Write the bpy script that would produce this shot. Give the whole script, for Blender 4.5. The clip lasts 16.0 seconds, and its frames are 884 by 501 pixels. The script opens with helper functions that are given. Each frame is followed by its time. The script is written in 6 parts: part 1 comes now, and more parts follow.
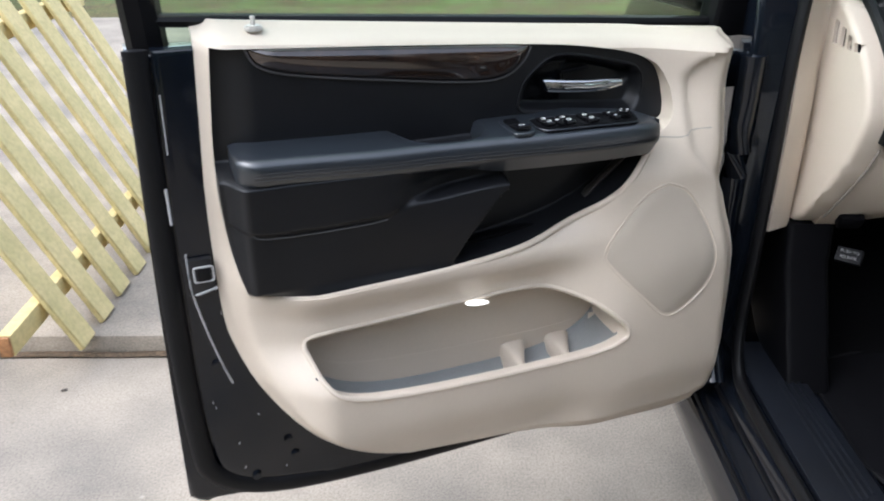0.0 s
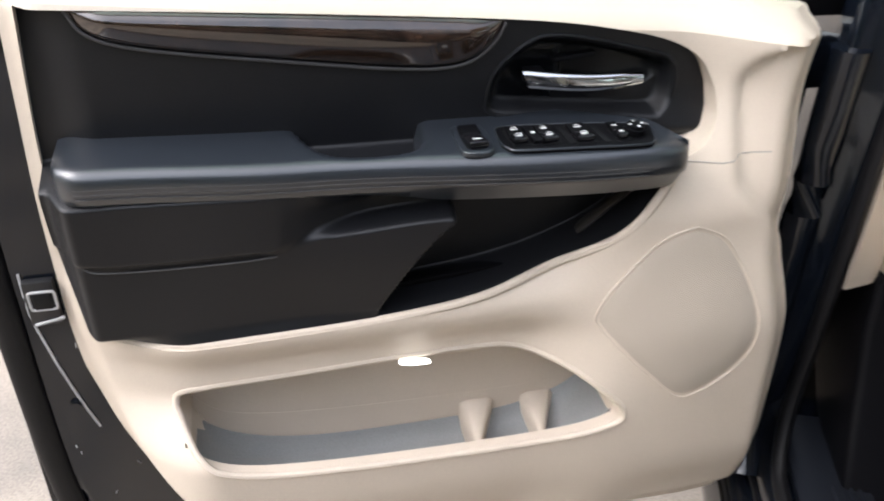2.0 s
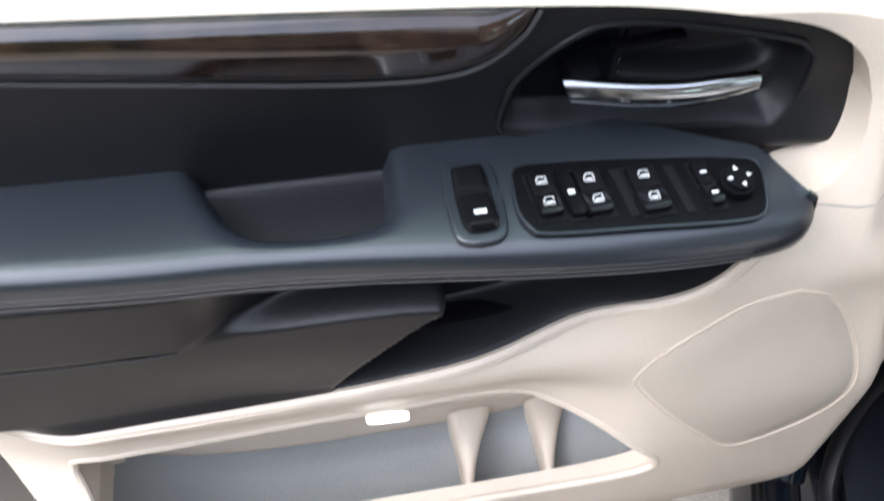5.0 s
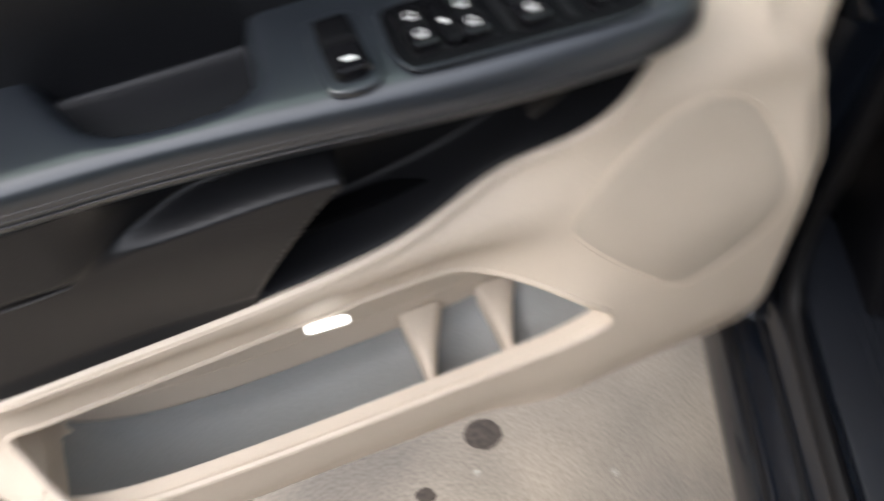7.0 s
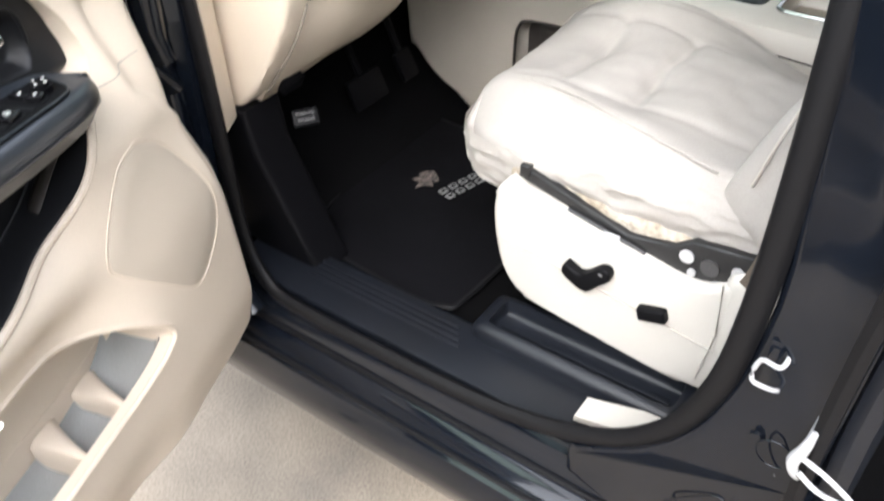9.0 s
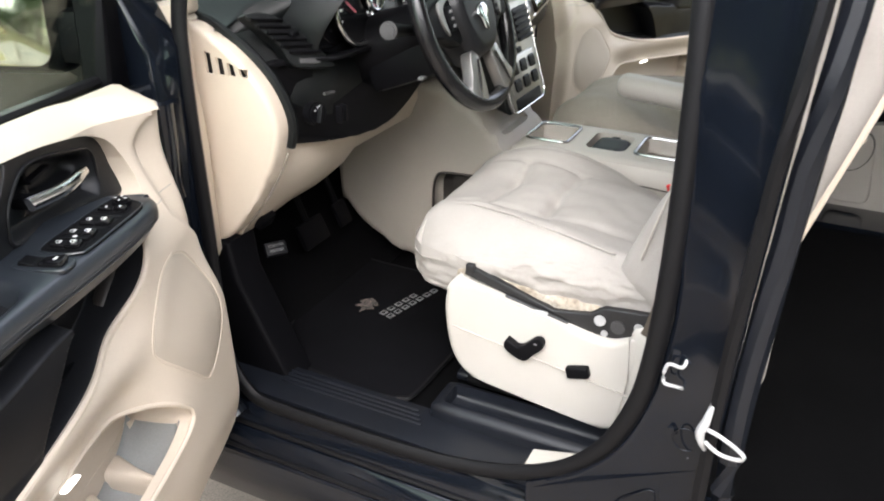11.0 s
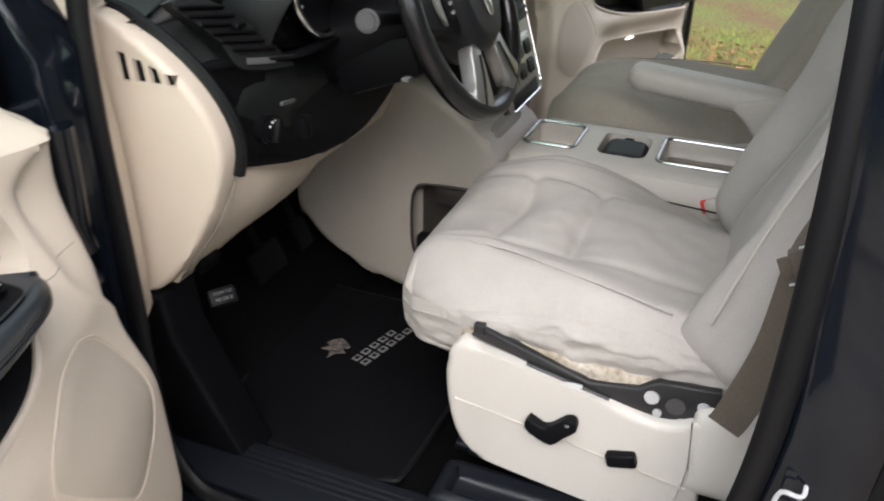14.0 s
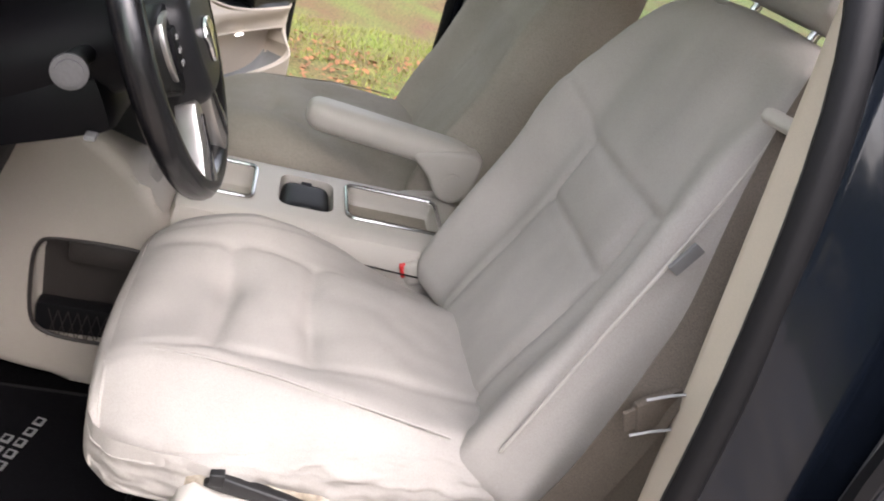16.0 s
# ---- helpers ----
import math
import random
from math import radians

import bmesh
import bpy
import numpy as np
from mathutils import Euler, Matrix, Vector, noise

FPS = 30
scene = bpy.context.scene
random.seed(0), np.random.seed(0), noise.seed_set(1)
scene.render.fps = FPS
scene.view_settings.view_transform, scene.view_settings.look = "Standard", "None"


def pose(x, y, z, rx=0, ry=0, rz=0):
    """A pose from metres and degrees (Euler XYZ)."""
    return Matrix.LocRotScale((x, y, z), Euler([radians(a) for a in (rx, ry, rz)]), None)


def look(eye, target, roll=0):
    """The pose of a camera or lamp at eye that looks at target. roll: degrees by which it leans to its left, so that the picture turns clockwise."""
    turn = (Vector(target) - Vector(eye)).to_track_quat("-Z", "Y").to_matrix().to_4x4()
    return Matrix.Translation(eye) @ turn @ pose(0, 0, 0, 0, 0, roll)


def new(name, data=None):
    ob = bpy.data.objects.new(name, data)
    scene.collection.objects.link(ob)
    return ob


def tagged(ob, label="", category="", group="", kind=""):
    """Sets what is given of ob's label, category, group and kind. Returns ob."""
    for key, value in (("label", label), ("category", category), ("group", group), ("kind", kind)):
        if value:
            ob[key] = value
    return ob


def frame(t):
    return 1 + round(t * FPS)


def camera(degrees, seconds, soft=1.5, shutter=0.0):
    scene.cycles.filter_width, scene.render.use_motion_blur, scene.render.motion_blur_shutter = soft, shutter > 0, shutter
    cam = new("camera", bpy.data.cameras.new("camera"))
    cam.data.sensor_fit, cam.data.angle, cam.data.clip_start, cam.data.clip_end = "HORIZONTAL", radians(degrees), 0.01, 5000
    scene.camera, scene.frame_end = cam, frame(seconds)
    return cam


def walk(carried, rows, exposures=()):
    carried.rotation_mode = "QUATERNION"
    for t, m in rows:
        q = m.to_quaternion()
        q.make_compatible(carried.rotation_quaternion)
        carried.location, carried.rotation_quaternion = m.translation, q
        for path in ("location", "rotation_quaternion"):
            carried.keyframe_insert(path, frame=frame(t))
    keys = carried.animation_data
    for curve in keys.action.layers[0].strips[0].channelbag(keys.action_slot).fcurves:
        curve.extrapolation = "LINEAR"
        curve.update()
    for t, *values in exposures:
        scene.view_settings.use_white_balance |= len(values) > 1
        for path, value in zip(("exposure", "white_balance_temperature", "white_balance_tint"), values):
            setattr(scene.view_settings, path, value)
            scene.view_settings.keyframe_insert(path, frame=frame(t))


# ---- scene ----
K = 1.1  # plan units to metres
cam = camera(56.8, 16.0, 1.9, 0.5)
PATH = [
    (0, (-1.615, -1.47, 1.473), (-1.602, 0.323, 0.587), -0.1),
    (0.5, (-1.619, -1.328, 1.458), (-1.562, 0.454, 0.551), 1.4),
    (1, (-1.614, -1.233, 1.445), (-1.516, 0.529, 0.504), 2.2),
    (1.5, (-1.541, -1.133, 1.465), (-1.524, 0.6, 0.468), 3.1),
    (2, (-1.396, -1.03, 1.454), (-1.621, 0.644, 0.383), 1.4),
    (2.5, (-1.385, -0.903, 1.482), (-1.716, 0.706, 0.341), 0.3),
    (3, (-1.442, -0.769, 1.51), (-1.815, 0.803, 0.332), 0.4),
    (3.5, (-1.47, -0.688, 1.549), (-1.818, 0.773, 0.228), 1.4),
    (4, (-1.464, -0.602, 1.557), (-1.739, 0.771, 0.128), 2.2),
    (4.5, (-1.455, -0.563, 1.542), (-1.663, 0.748, 0.046), 2.6),
    (4.7, (-1.456, -0.549, 1.527), (-1.61, 0.718, -0.013), 4.3),
    (6.8, (-1.382, -0.545, 1.415), (-1.673, 0.515, -0.256), -5.2),
    (7, (-1.4, -0.576, 1.43), (-1.47, 0.539, -0.228), -5.2),
    (7.5, (-1.481, -0.679, 1.429), (-0.975, 0.332, -0.221), -2.1),
    (8, (-1.555, -0.897, 1.461), (-0.641, 0.131, 0.009), -0.7),
    (8.5, (-1.661, -1.019, 1.474), (-0.581, -0.086, 0.072), -1.1),
    (9, (-1.704, -1.0, 1.51), (-0.479, -0.068, 0.233), -2.1),
    (9.2, (-1.71, -0.978, 1.503), (-0.421, -0.056, 0.283), -2.7),
    (11.3, (-2.17, -1.102, 1.575), (-0.538, -0.31, 0.733), 0.1),
    (11.5, (-2.2, -1.136, 1.582), (-0.552, -0.329, 0.788), -0.0),
    (12, (-2.247, -1.165, 1.577), (-0.557, -0.371, 0.858), 1.1),
    (12.5, (-2.182, -1.144, 1.56), (-0.506, -0.345, 0.819), 1.5),
    (13, (-2.02, -1.04, 1.542), (-0.395, -0.212, 0.721), 1.2),
    (13.5, (-1.894, -0.891, 1.524), (-0.286, -0.113, 0.624), 0.6),
    (14, (-1.784, -0.803, 1.514), (-0.159, -0.155, 0.544), 1.0),
    (14.5, (-1.687, -0.727, 1.524), (-0.005, -0.286, 0.537), 3.0),
    (15, (-1.598, -0.583, 1.537), (0.158, -0.578, 0.579), 6.8),
    (15.5, (-1.545, -0.483, 1.543), (0.208, -0.804, 0.635), 13.8),
    (16, (-1.527, -0.446, 1.53), (0.204, -0.916, 0.646), 17.9),
]
walk(cam, [(t, look(e, a, r)) for t, e, a, r in PATH],
     exposures=[(0, 2.05, 5850, 10), (1.0, 2.16, 5900, 12), (2.0, 2.4, 6300, 13), (3.5, 2.12, 5650, 11), (4.7, 2.62, 5800, 12), (7.0, 2.2, 6450, 12), (8.0, 2.9, 6300, 11), (9.2, 2.75, 6350, 11), (11.3, 2.48, 6500, 12), (12.5, 2.2, 6700, 14), (13.2, 2.12, 6500, 13), (14.0, 2.05, 6400, 12), (15.0, 2.35, 6450, 15), (16, 2.56, 6550, 19)])

# ---- world and light ----
world = bpy.data.worlds.new("sky")
scene.world = world
world.use_nodes = True
wn = world.node_tree
sky = wn.nodes.new("ShaderNodeTexSky")
sky.sky_type = "NISHITA"
sky.sun_disc = False
sky.sun_elevation, sky.sun_rotation = radians(47), radians(248)
sky.air_density, sky.dust_density, sky.ozone_density = 1.0, 2.0, 0.4
wn.nodes["Background"].inputs["Strength"].default_value = 0.15
haze = wn.nodes.new("ShaderNodeHueSaturation")
haze.inputs["Saturation"].default_value = 0.35
wn.links.new(sky.outputs[0], haze.inputs["Color"])
wn.links.new(haze.outputs[0], wn.nodes["Background"].inputs["Color"])
sun = new("sun", bpy.data.lights.new("sun", "SUN"))
sun.data.energy, sun.data.angle, sun.data.color = 0.42, radians(110), (1.0, 0.96, 0.90)
sun.matrix_world = look((-4.8, -1.9, 5.6), (0, 0, 0))


# ---- materials ----
def material(name, color, rough=0.5, metal=0.0, grain=0.0, grain_size=400.0, stain=0.12, stain_size=6.0, bump=0.0, coat=0.0, spec=0.5, second=None):
    m = bpy.data.materials.new(name)
    m.use_nodes = True
    nt = m.node_tree
    b = nt.nodes["Principled BSDF"]
    b.inputs["Roughness"].default_value, b.inputs["Metallic"].default_value = rough, metal
    b.inputs["Coat Weight"].default_value, b.inputs["Coat Roughness"].default_value = coat, 0.06
    b.inputs["Specular IOR Level"].default_value = spec
    tc = nt.nodes.new("ShaderNodeTexCoord")
    big, fine = nt.nodes.new("ShaderNodeTexNoise"), nt.nodes.new("ShaderNodeTexNoise")
    big.inputs["Scale"].default_value, fine.inputs["Scale"].default_value = stain_size, grain_size
    big.inputs["Detail"].default_value, fine.inputs["Detail"].default_value = 6, 3
    for n in (big, fine):
        nt.links.new(tc.outputs["Object"], n.inputs["Vector"])
    mix = nt.nodes.new("ShaderNodeMix")
    mix.data_type = "RGBA"
    ramp = nt.nodes.new("ShaderNodeValToRGB")
    ramp.color_ramp.elements[0].position, ramp.color_ramp.elements[1].position = 0.35, 0.68
    nt.links.new(big.outputs["Fac"], ramp.inputs["Fac"])
    nt.links.new(ramp.outputs["Color"], mix.inputs["Factor"])
    other = second or [c * (1 - stain) for c in color]
    mix.inputs["A"].default_value, mix.inputs["B"].default_value = (*color, 1), (*other, 1)
    vary = nt.nodes.new("ShaderNodeMix")
    vary.data_type, vary.blend_type = "RGBA", "MULTIPLY"
    vary.inputs["Factor"].default_value = grain
    nt.links.new(mix.outputs["Result"], vary.inputs["A"])
    r2 = nt.nodes.new("ShaderNodeValToRGB")
    r2.color_ramp.elements[0].position, r2.color_ramp.elements[1].position = 0.3, 0.62
    nt.links.new(fine.outputs["Fac"], r2.inputs["Fac"])
    nt.links.new(r2.outputs["Color"], vary.inputs["B"])
    nt.links.new(vary.outputs["Result"], b.inputs["Base Color"])
    if bump:
        bp = nt.nodes.new("ShaderNodeBump")
        bp.inputs["Strength"].default_value, bp.inputs["Distance"].default_value = bump, 0.002
        nt.links.new(fine.outputs["Fac"], bp.inputs["Height"])
        nt.links.new(bp.outputs["Normal"], b.inputs["Normal"])
    mr = nt.nodes.new("ShaderNodeMapRange")
    mr.inputs["To Min"].default_value, mr.inputs["To Max"].default_value = max(0.02, rough - 0.07), min(1, rough + 0.09)
    nt.links.new(big.outputs["Fac"], mr.inputs["Value"])
    nt.links.new(mr.outputs["Result"], b.inputs["Roughness"])
    return m


BEIGE = material("beige_plastic", (0.62, 0.535, 0.435), 0.48, grain=0.10, grain_size=900, bump=0.12, stain=0.05)
BEIGE_GREY = material("grey_beige_plastic", (0.46, 0.43, 0.385), 0.5, grain=0.1, grain_size=900, bump=0.12, stain=0.06)
SHIELD = material("pale_shield_plastic", (0.53, 0.505, 0.46), 0.42, grain=0.06, grain_size=900, bump=0.06, stain=0.05)
MESH = material("speaker_mesh", (0.57, 0.50, 0.41), 0.55, grain=0.1, grain_size=900, bump=0.2, stain=0.05)
BLACK = material("black_leather", (0.0095, 0.0100, 0.0118), 0.37, grain=0.25, grain_size=700, bump=0.18, stain=0.2, spec=0.32)
BLACKP = material("black_plastic", (0.004, 0.004, 0.005), 0.46, grain=0.2, grain_size=800, bump=0.1, stain=0.2, spec=0.11)
DASHTOP = material("dark_dash_skin", (0.0045, 0.0058, 0.0060), 0.46, grain=0.3, grain_size=600, bump=0.25, stain=0.2, spec=0.3)
GRIP = material("smooth_black_leather", (0.007, 0.007, 0.008), 0.24, grain=0.2, grain_size=700, bump=0.06, stain=0.2, spec=0.5)
GLOSS = material("gloss_black", (0.006, 0.006, 0.007), 0.12, stain=0.1)
RUBBER = material("black_rubber", (0.006, 0.006, 0.007), 0.5, grain=0.2, grain_size=300, bump=0.1, spec=0.22)
GREYRUB = material("grey_rubber", (0.06, 0.059, 0.060), 0.55, grain=0.2, grain_size=300, bump=0.1)
PAINT = material("dark_blue_paint", (0.0050, 0.0070, 0.0112), 0.13, spec=0.2, coat=0.5, stain=0.25, stain_size=9, grain=0.15, grain_size=120)
SILLPL = material("dark_sill_plastic", (0.010, 0.012, 0.017), 0.36, grain=0.3, grain_size=500, bump=0.15, stain=0.3, spec=0.4)
CARPET = material("black_carpet", (0.004, 0.004, 0.0045), 0.95, grain=0.7, grain_size=350, bump=0.9, stain=0.3, spec=0.06)
MATM = material("black_mat", (0.005, 0.005, 0.0065), 0.9, grain=0.6, grain_size=420, bump=0.8, stain=0.3, spec=0.08)
FABRIC = material("pale_fabric", (0.42, 0.393, 0.362), 0.9, grain=0.16, grain_size=750, bump=0.22, stain=0.14, stain_size=5, spec=0.2, second=(0.36, 0.337, 0.31))
DIRTY = material("soiled_fabric", (0.52, 0.47, 0.40), 0.92, grain=0.35, grain_size=120, bump=0.5, stain=0.5, stain_size=18, spec=0.2, second=(0.30, 0.25, 0.19))
# on the passenger seat this darker tone stands in for cabin shade
GREY_SHADE_FAB = material("taupe_and_shaded_fabric", (0.35, 0.312, 0.265), 0.92, grain=0.3, grain_size=550, bump=0.35, stain=0.15, spec=0.2)
# beige trim darkened in its colour where it lies in shade
BEIGE_SHADE = material("shaded_beige_plastic", (0.40, 0.365, 0.315), 0.5, grain=0.1, grain_size=900, bump=0.12, stain=0.08)
DEEP = material("dark_brown_plastic", (0.035, 0.030, 0.027), 0.5, grain=0.2, grain_size=500, bump=0.1)
BELT = material("taupe_webbing", (0.13, 0.105, 0.082), 0.75, grain=0.5, grain_size=800, bump=0.4)
SATIN = material("satin_chrome", (0.42, 0.42, 0.42), 0.24, metal=1.0, stain=0.15)
CHROME = material("chrome", (0.66, 0.66, 0.67), 0.08, metal=1.0, stain=0.05)
SILVER = material("silver_plastic", (0.36, 0.35, 0.335), 0.30, metal=0.85, stain=0.06)
STEEL = material("painted_steel", (0.016, 0.016, 0.017), 0.45, grain=0.3, grain_size=200, stain=0.3)
WHITEM = material("white_mark", (0.75, 0.75, 0.74), 0.6, stain=0.05)
GREYM = material("grey_print", (0.17, 0.17, 0.17), 0.7, stain=0.1)
RED = material("red_plastic", (0.65, 0.03, 0.03), 0.4)
CLIPW = material("white_coated_wire", (0.46, 0.46, 0.46), 0.45, stain=0.15, stain_size=30)
TRIMWOOD = material("dark_burl", (0.045, 0.026, 0.017), 0.12, coat=1.0, stain=0.6, stain_size=26, second=(0.010, 0.007, 0.006), grain=0.6, grain_size=110)
CONCRETE = material("worn_concrete", (0.44, 0.372, 0.295), 0.9, grain=0.35, grain_size=170, bump=0.12, stain=0.4, stain_size=2.6, second=(0.24, 0.21, 0.175))
SPOT = material("dark_oil_spot", (0.09, 0.07, 0.055), 0.8, grain=0.5, grain_size=90)
LINER = material("grey_pocket_liner", (0.27, 0.275, 0.27), 0.5, grain=0.15, grain_size=500, bump=0.1, stain=0.1)
VINYL = material("black_vinyl", (0.017, 0.021, 0.027), 0.30, grain=0.15, grain_size=900, bump=0.03, stain=0.1, spec=1.0)
PINE = material("yellow_pine", (0.70, 0.57, 0.27), 0.7, grain=0.16, grain_size=60, bump=0.3, stain=0.25, stain_size=9, second=(0.58, 0.49, 0.22))
LOG = material("round_timber", (0.42, 0.20, 0.08), 0.75, grain=0.4, grain_size=70, bump=0.3, stain=0.3)
EARTH = material("brown_dirt", (0.17, 0.115, 0.07), 0.9, grain=0.6, grain_size=90, stain=0.4, stain_size=12)
LATT = material("cream_lattice", (0.45, 0.44, 0.35), 0.6, stain=0.25)
GRASS = material("grass", (0.15, 0.17, 0.035), 0.9, grain=0.7, grain_size=45, bump=0.8, stain=0.5, stain_size=2.0, second=(0.17, 0.095, 0.045))
BLADE = material("grass_blade", (0.23, 0.31, 0.05), 0.7, stain=0.4, stain_size=3, second=(0.24, 0.22, 0.06))
LEAFB = material("fallen_leaf", (0.32, 0.14, 0.055), 0.8, stain=0.5, stain_size=4, second=(0.15, 0.07, 0.03))
LEAF = material("bush_leaf", (0.045, 0.080, 0.022), 0.6, stain=0.4, stain_size=2, second=(0.08, 0.11, 0.03))
BARK = material("bark", (0.09, 0.065, 0.045), 0.9, grain=0.5, grain_size=40, bump=0.6)
MIRRORG = material("mirror_glass", (0.9, 0.9, 0.9), 0.01, metal=1.0, stain=0.0)
HEAD = material("headliner", (0.66, 0.62, 0.56), 0.95, grain=0.2, grain_size=400)
PINKP = material("pink_gauge_needle", (0.8, 0.25, 0.3), 0.5)


def perforate(m, scale, dark):
    """Rows of small dark holes over a material."""
    nt = m.node_tree
    b = nt.nodes["Principled BSDF"]
    vo, rp, mx, tc, mp = [nt.nodes.new("ShaderNode" + k) for k in ("TexVoronoi", "ValToRGB", "Mix", "TexCoord", "Mapping")]
    vo.inputs["Scale"].default_value, vo.inputs["Randomness"].default_value = scale, 0.0
    mp.inputs["Rotation"].default_value = (0, 0.5, 0)
    mp.inputs["Scale"].default_value = (1, 0, 1)
    rp.color_ramp.elements[0].position, rp.color_ramp.elements[1].position = 0.26, 0.40
    mx.data_type = "RGBA"
    old = b.inputs["Base Color"].links[0].from_socket
    nt.links.new(tc.outputs["Object"], mp.inputs["Vector"])
    nt.links.new(mp.outputs["Vector"], vo.inputs["Vector"])
    nt.links.new(vo.outputs["Distance"], rp.inputs["Fac"])
    nt.links.new(rp.outputs["Color"], mx.inputs["Factor"])
    mx.inputs["A"].default_value = (*dark, 1)
    nt.links.new(old, mx.inputs["B"])
    nt.links.new(mx.outputs["Result"], b.inputs["Base Color"])


perforate(MESH, 380.0, (0.30, 0.255, 0.20))


def glass_material(name, tint):
    m = bpy.data.materials.new(name)
    m.use_nodes = True
    nt = m.node_tree
    nt.nodes.remove(nt.nodes["Principled BSDF"])
    tr, gl, mx = nt.nodes.new("ShaderNodeBsdfTransparent"), nt.nodes.new("ShaderNodeBsdfGlossy"), nt.nodes.new("ShaderNodeMixShader")
    fr, pw, sc = nt.nodes.new("ShaderNodeLayerWeight"), nt.nodes.new("ShaderNodeMath"), nt.nodes.new("ShaderNodeMath")
    pw.operation, sc.operation = "POWER", "MULTIPLY_ADD"
    fr.inputs["Blend"].default_value, pw.inputs[1].default_value = 0.5, 4.0
    sc.inputs[1].default_value, sc.inputs[2].default_value = 0.3, 0.03
    nt.links.new(fr.outputs["Facing"], pw.inputs[0])
    nt.links.new(pw.outputs[0], sc.inputs[0])
    tr.inputs["Color"].default_value = (*tint, 1)
    gl.inputs["Roughness"].default_value = 0.02
    nt.links.new(sc.outputs[0], mx.inputs[0])
    nt.links.new(tr.outputs[0], mx.inputs[1])
    nt.links.new(gl.outputs[0], mx.inputs[2])
    nt.links.new(mx.outputs[0], nt.nodes["Material Output"].inputs["Surface"])
    return m


GLASS = glass_material("window_glass", (0.78, 0.86, 0.78))
SCREEN = glass_material("clear_glass", (0.74, 0.80, 0.72))


def glow_material(name, color, strength):
    m = bpy.data.materials.new(name)
    m.use_nodes = True
    b = m.node_tree.nodes["Principled BSDF"]
    b.inputs["Base Color"].default_value = (0.02, 0.02, 0.02, 1)
    b.inputs["Emission Color"].default_value, b.inputs["Emission Strength"].default_value = (*color, 1), strength
    return m


LENS = glow_material("lit_lamp_lens", (1.0, 0.96, 0.88), 0.9)
GAUGE_LIGHT = glow_material("gauge_light", (0.55, 0.12, 0.9), 1.2)

# ---- mesh helpers ----
PLACE = {}


def finish(bm, name, mat, smooth=40):
    bmesh.ops.recalc_face_normals(bm, faces=bm.faces)
    me = bpy.data.meshes.new(name)
    bm.to_mesh(me)
    bm.free()
    for p in me.polygons:
        p.use_smooth = True
    me.set_sharp_from_angle(angle=radians(smooth))
    me.materials.append(mat)
    return me


def thing(name, at, label, category, kind="", group="", turn=0):
    ob = new(name)
    ob.empty_display_size = 0.05
    ob.matrix_world = pose(at[0] * K, at[1] * K, at[2] * K, 0, 0, turn)
    PLACE[ob] = ob.matrix_world.copy()
    return tagged(ob, label, category, group, kind)


def part(name, bm, mat, parent, label="", local=False, smooth=40):
    """bm in plan coordinates (or the parent's own, if local)."""
    bmesh.ops.scale(bm, vec=(K, K, K), verts=bm.verts)
    if not local:
        bm.transform(PLACE[parent].inverted())
    ob = new(name, finish(bm, name, mat, smooth))
    ob.parent = parent
    PLACE[ob] = PLACE[parent]
    if label:
        tagged(ob, label)
    return ob


def solo(name, bm, mat, label, category, kind="", group="", smooth=40):
    bmesh.ops.scale(bm, vec=(K, K, K), verts=bm.verts)
    low = Vector((sum(v.co.x for v in bm.verts) / len(bm.verts), sum(v.co.y for v in bm.verts) / len(bm.verts), min(v.co.z for v in bm.verts)))
    bm.transform(Matrix.Translation(-low))
    ob = new(name, finish(bm, name, mat, smooth))
    ob.location = low
    PLACE[ob] = Matrix.Translation(low)
    return tagged(ob, label, category, group, kind)


def spline(pts, n=6, closed=False):
    """A smooth line through a few points."""
    pts = [Vector(p) for p in pts]
    out, m = [], len(pts)
    for i in range(m if closed else m - 1):
        if closed:
            a, b, c, d = pts[i - 1], pts[i], pts[(i + 1) % m], pts[(i + 2) % m]
        else:
            a, b, c, d = pts[max(i - 1, 0)], pts[i], pts[i + 1], pts[min(i + 2, m - 1)]
        for k in range(n):
            s = k / n
            out.append(0.5 * (2 * b + (c - a) * s + (2 * a - 5 * b + 4 * c - d) * s * s + (3 * b - a - 3 * c + d) * s ** 3))
    if not closed:
        out.append(pts[-1].copy())
    return out


def resample(line, n):
    """n + 1 points at even steps along a line."""
    d = [0.0]
    for a, b in zip(line, line[1:]):
        d.append(d[-1] + (b - a).length)
    out, j = [], 0
    for k in range(n + 1):
        s = d[-1] * k / n
        while j < len(d) - 2 and d[j + 1] < s:
            j += 1
        f = (s - d[j]) / max(d[j + 1] - d[j], 1e-9)
        out.append(line[j].lerp(line[j + 1], min(max(f, 0), 1)))
    return out


def box(c, s, bevel=0.004, seg=2, rot=None):
    bm = bmesh.new()
    bmesh.ops.create_cube(bm, size=1, matrix=Matrix.Diagonal((*s, 1)))
    if bevel:
        bmesh.ops.bevel(bm, geom=bm.edges[:], offset=min(bevel, min(s) * 0.45), segments=seg, profile=0.6, affect="EDGES")
    m = Matrix.Translation(c) @ (pose(0, 0, 0, *rot) if rot else Matrix())
    bm.transform(m)
    return bm


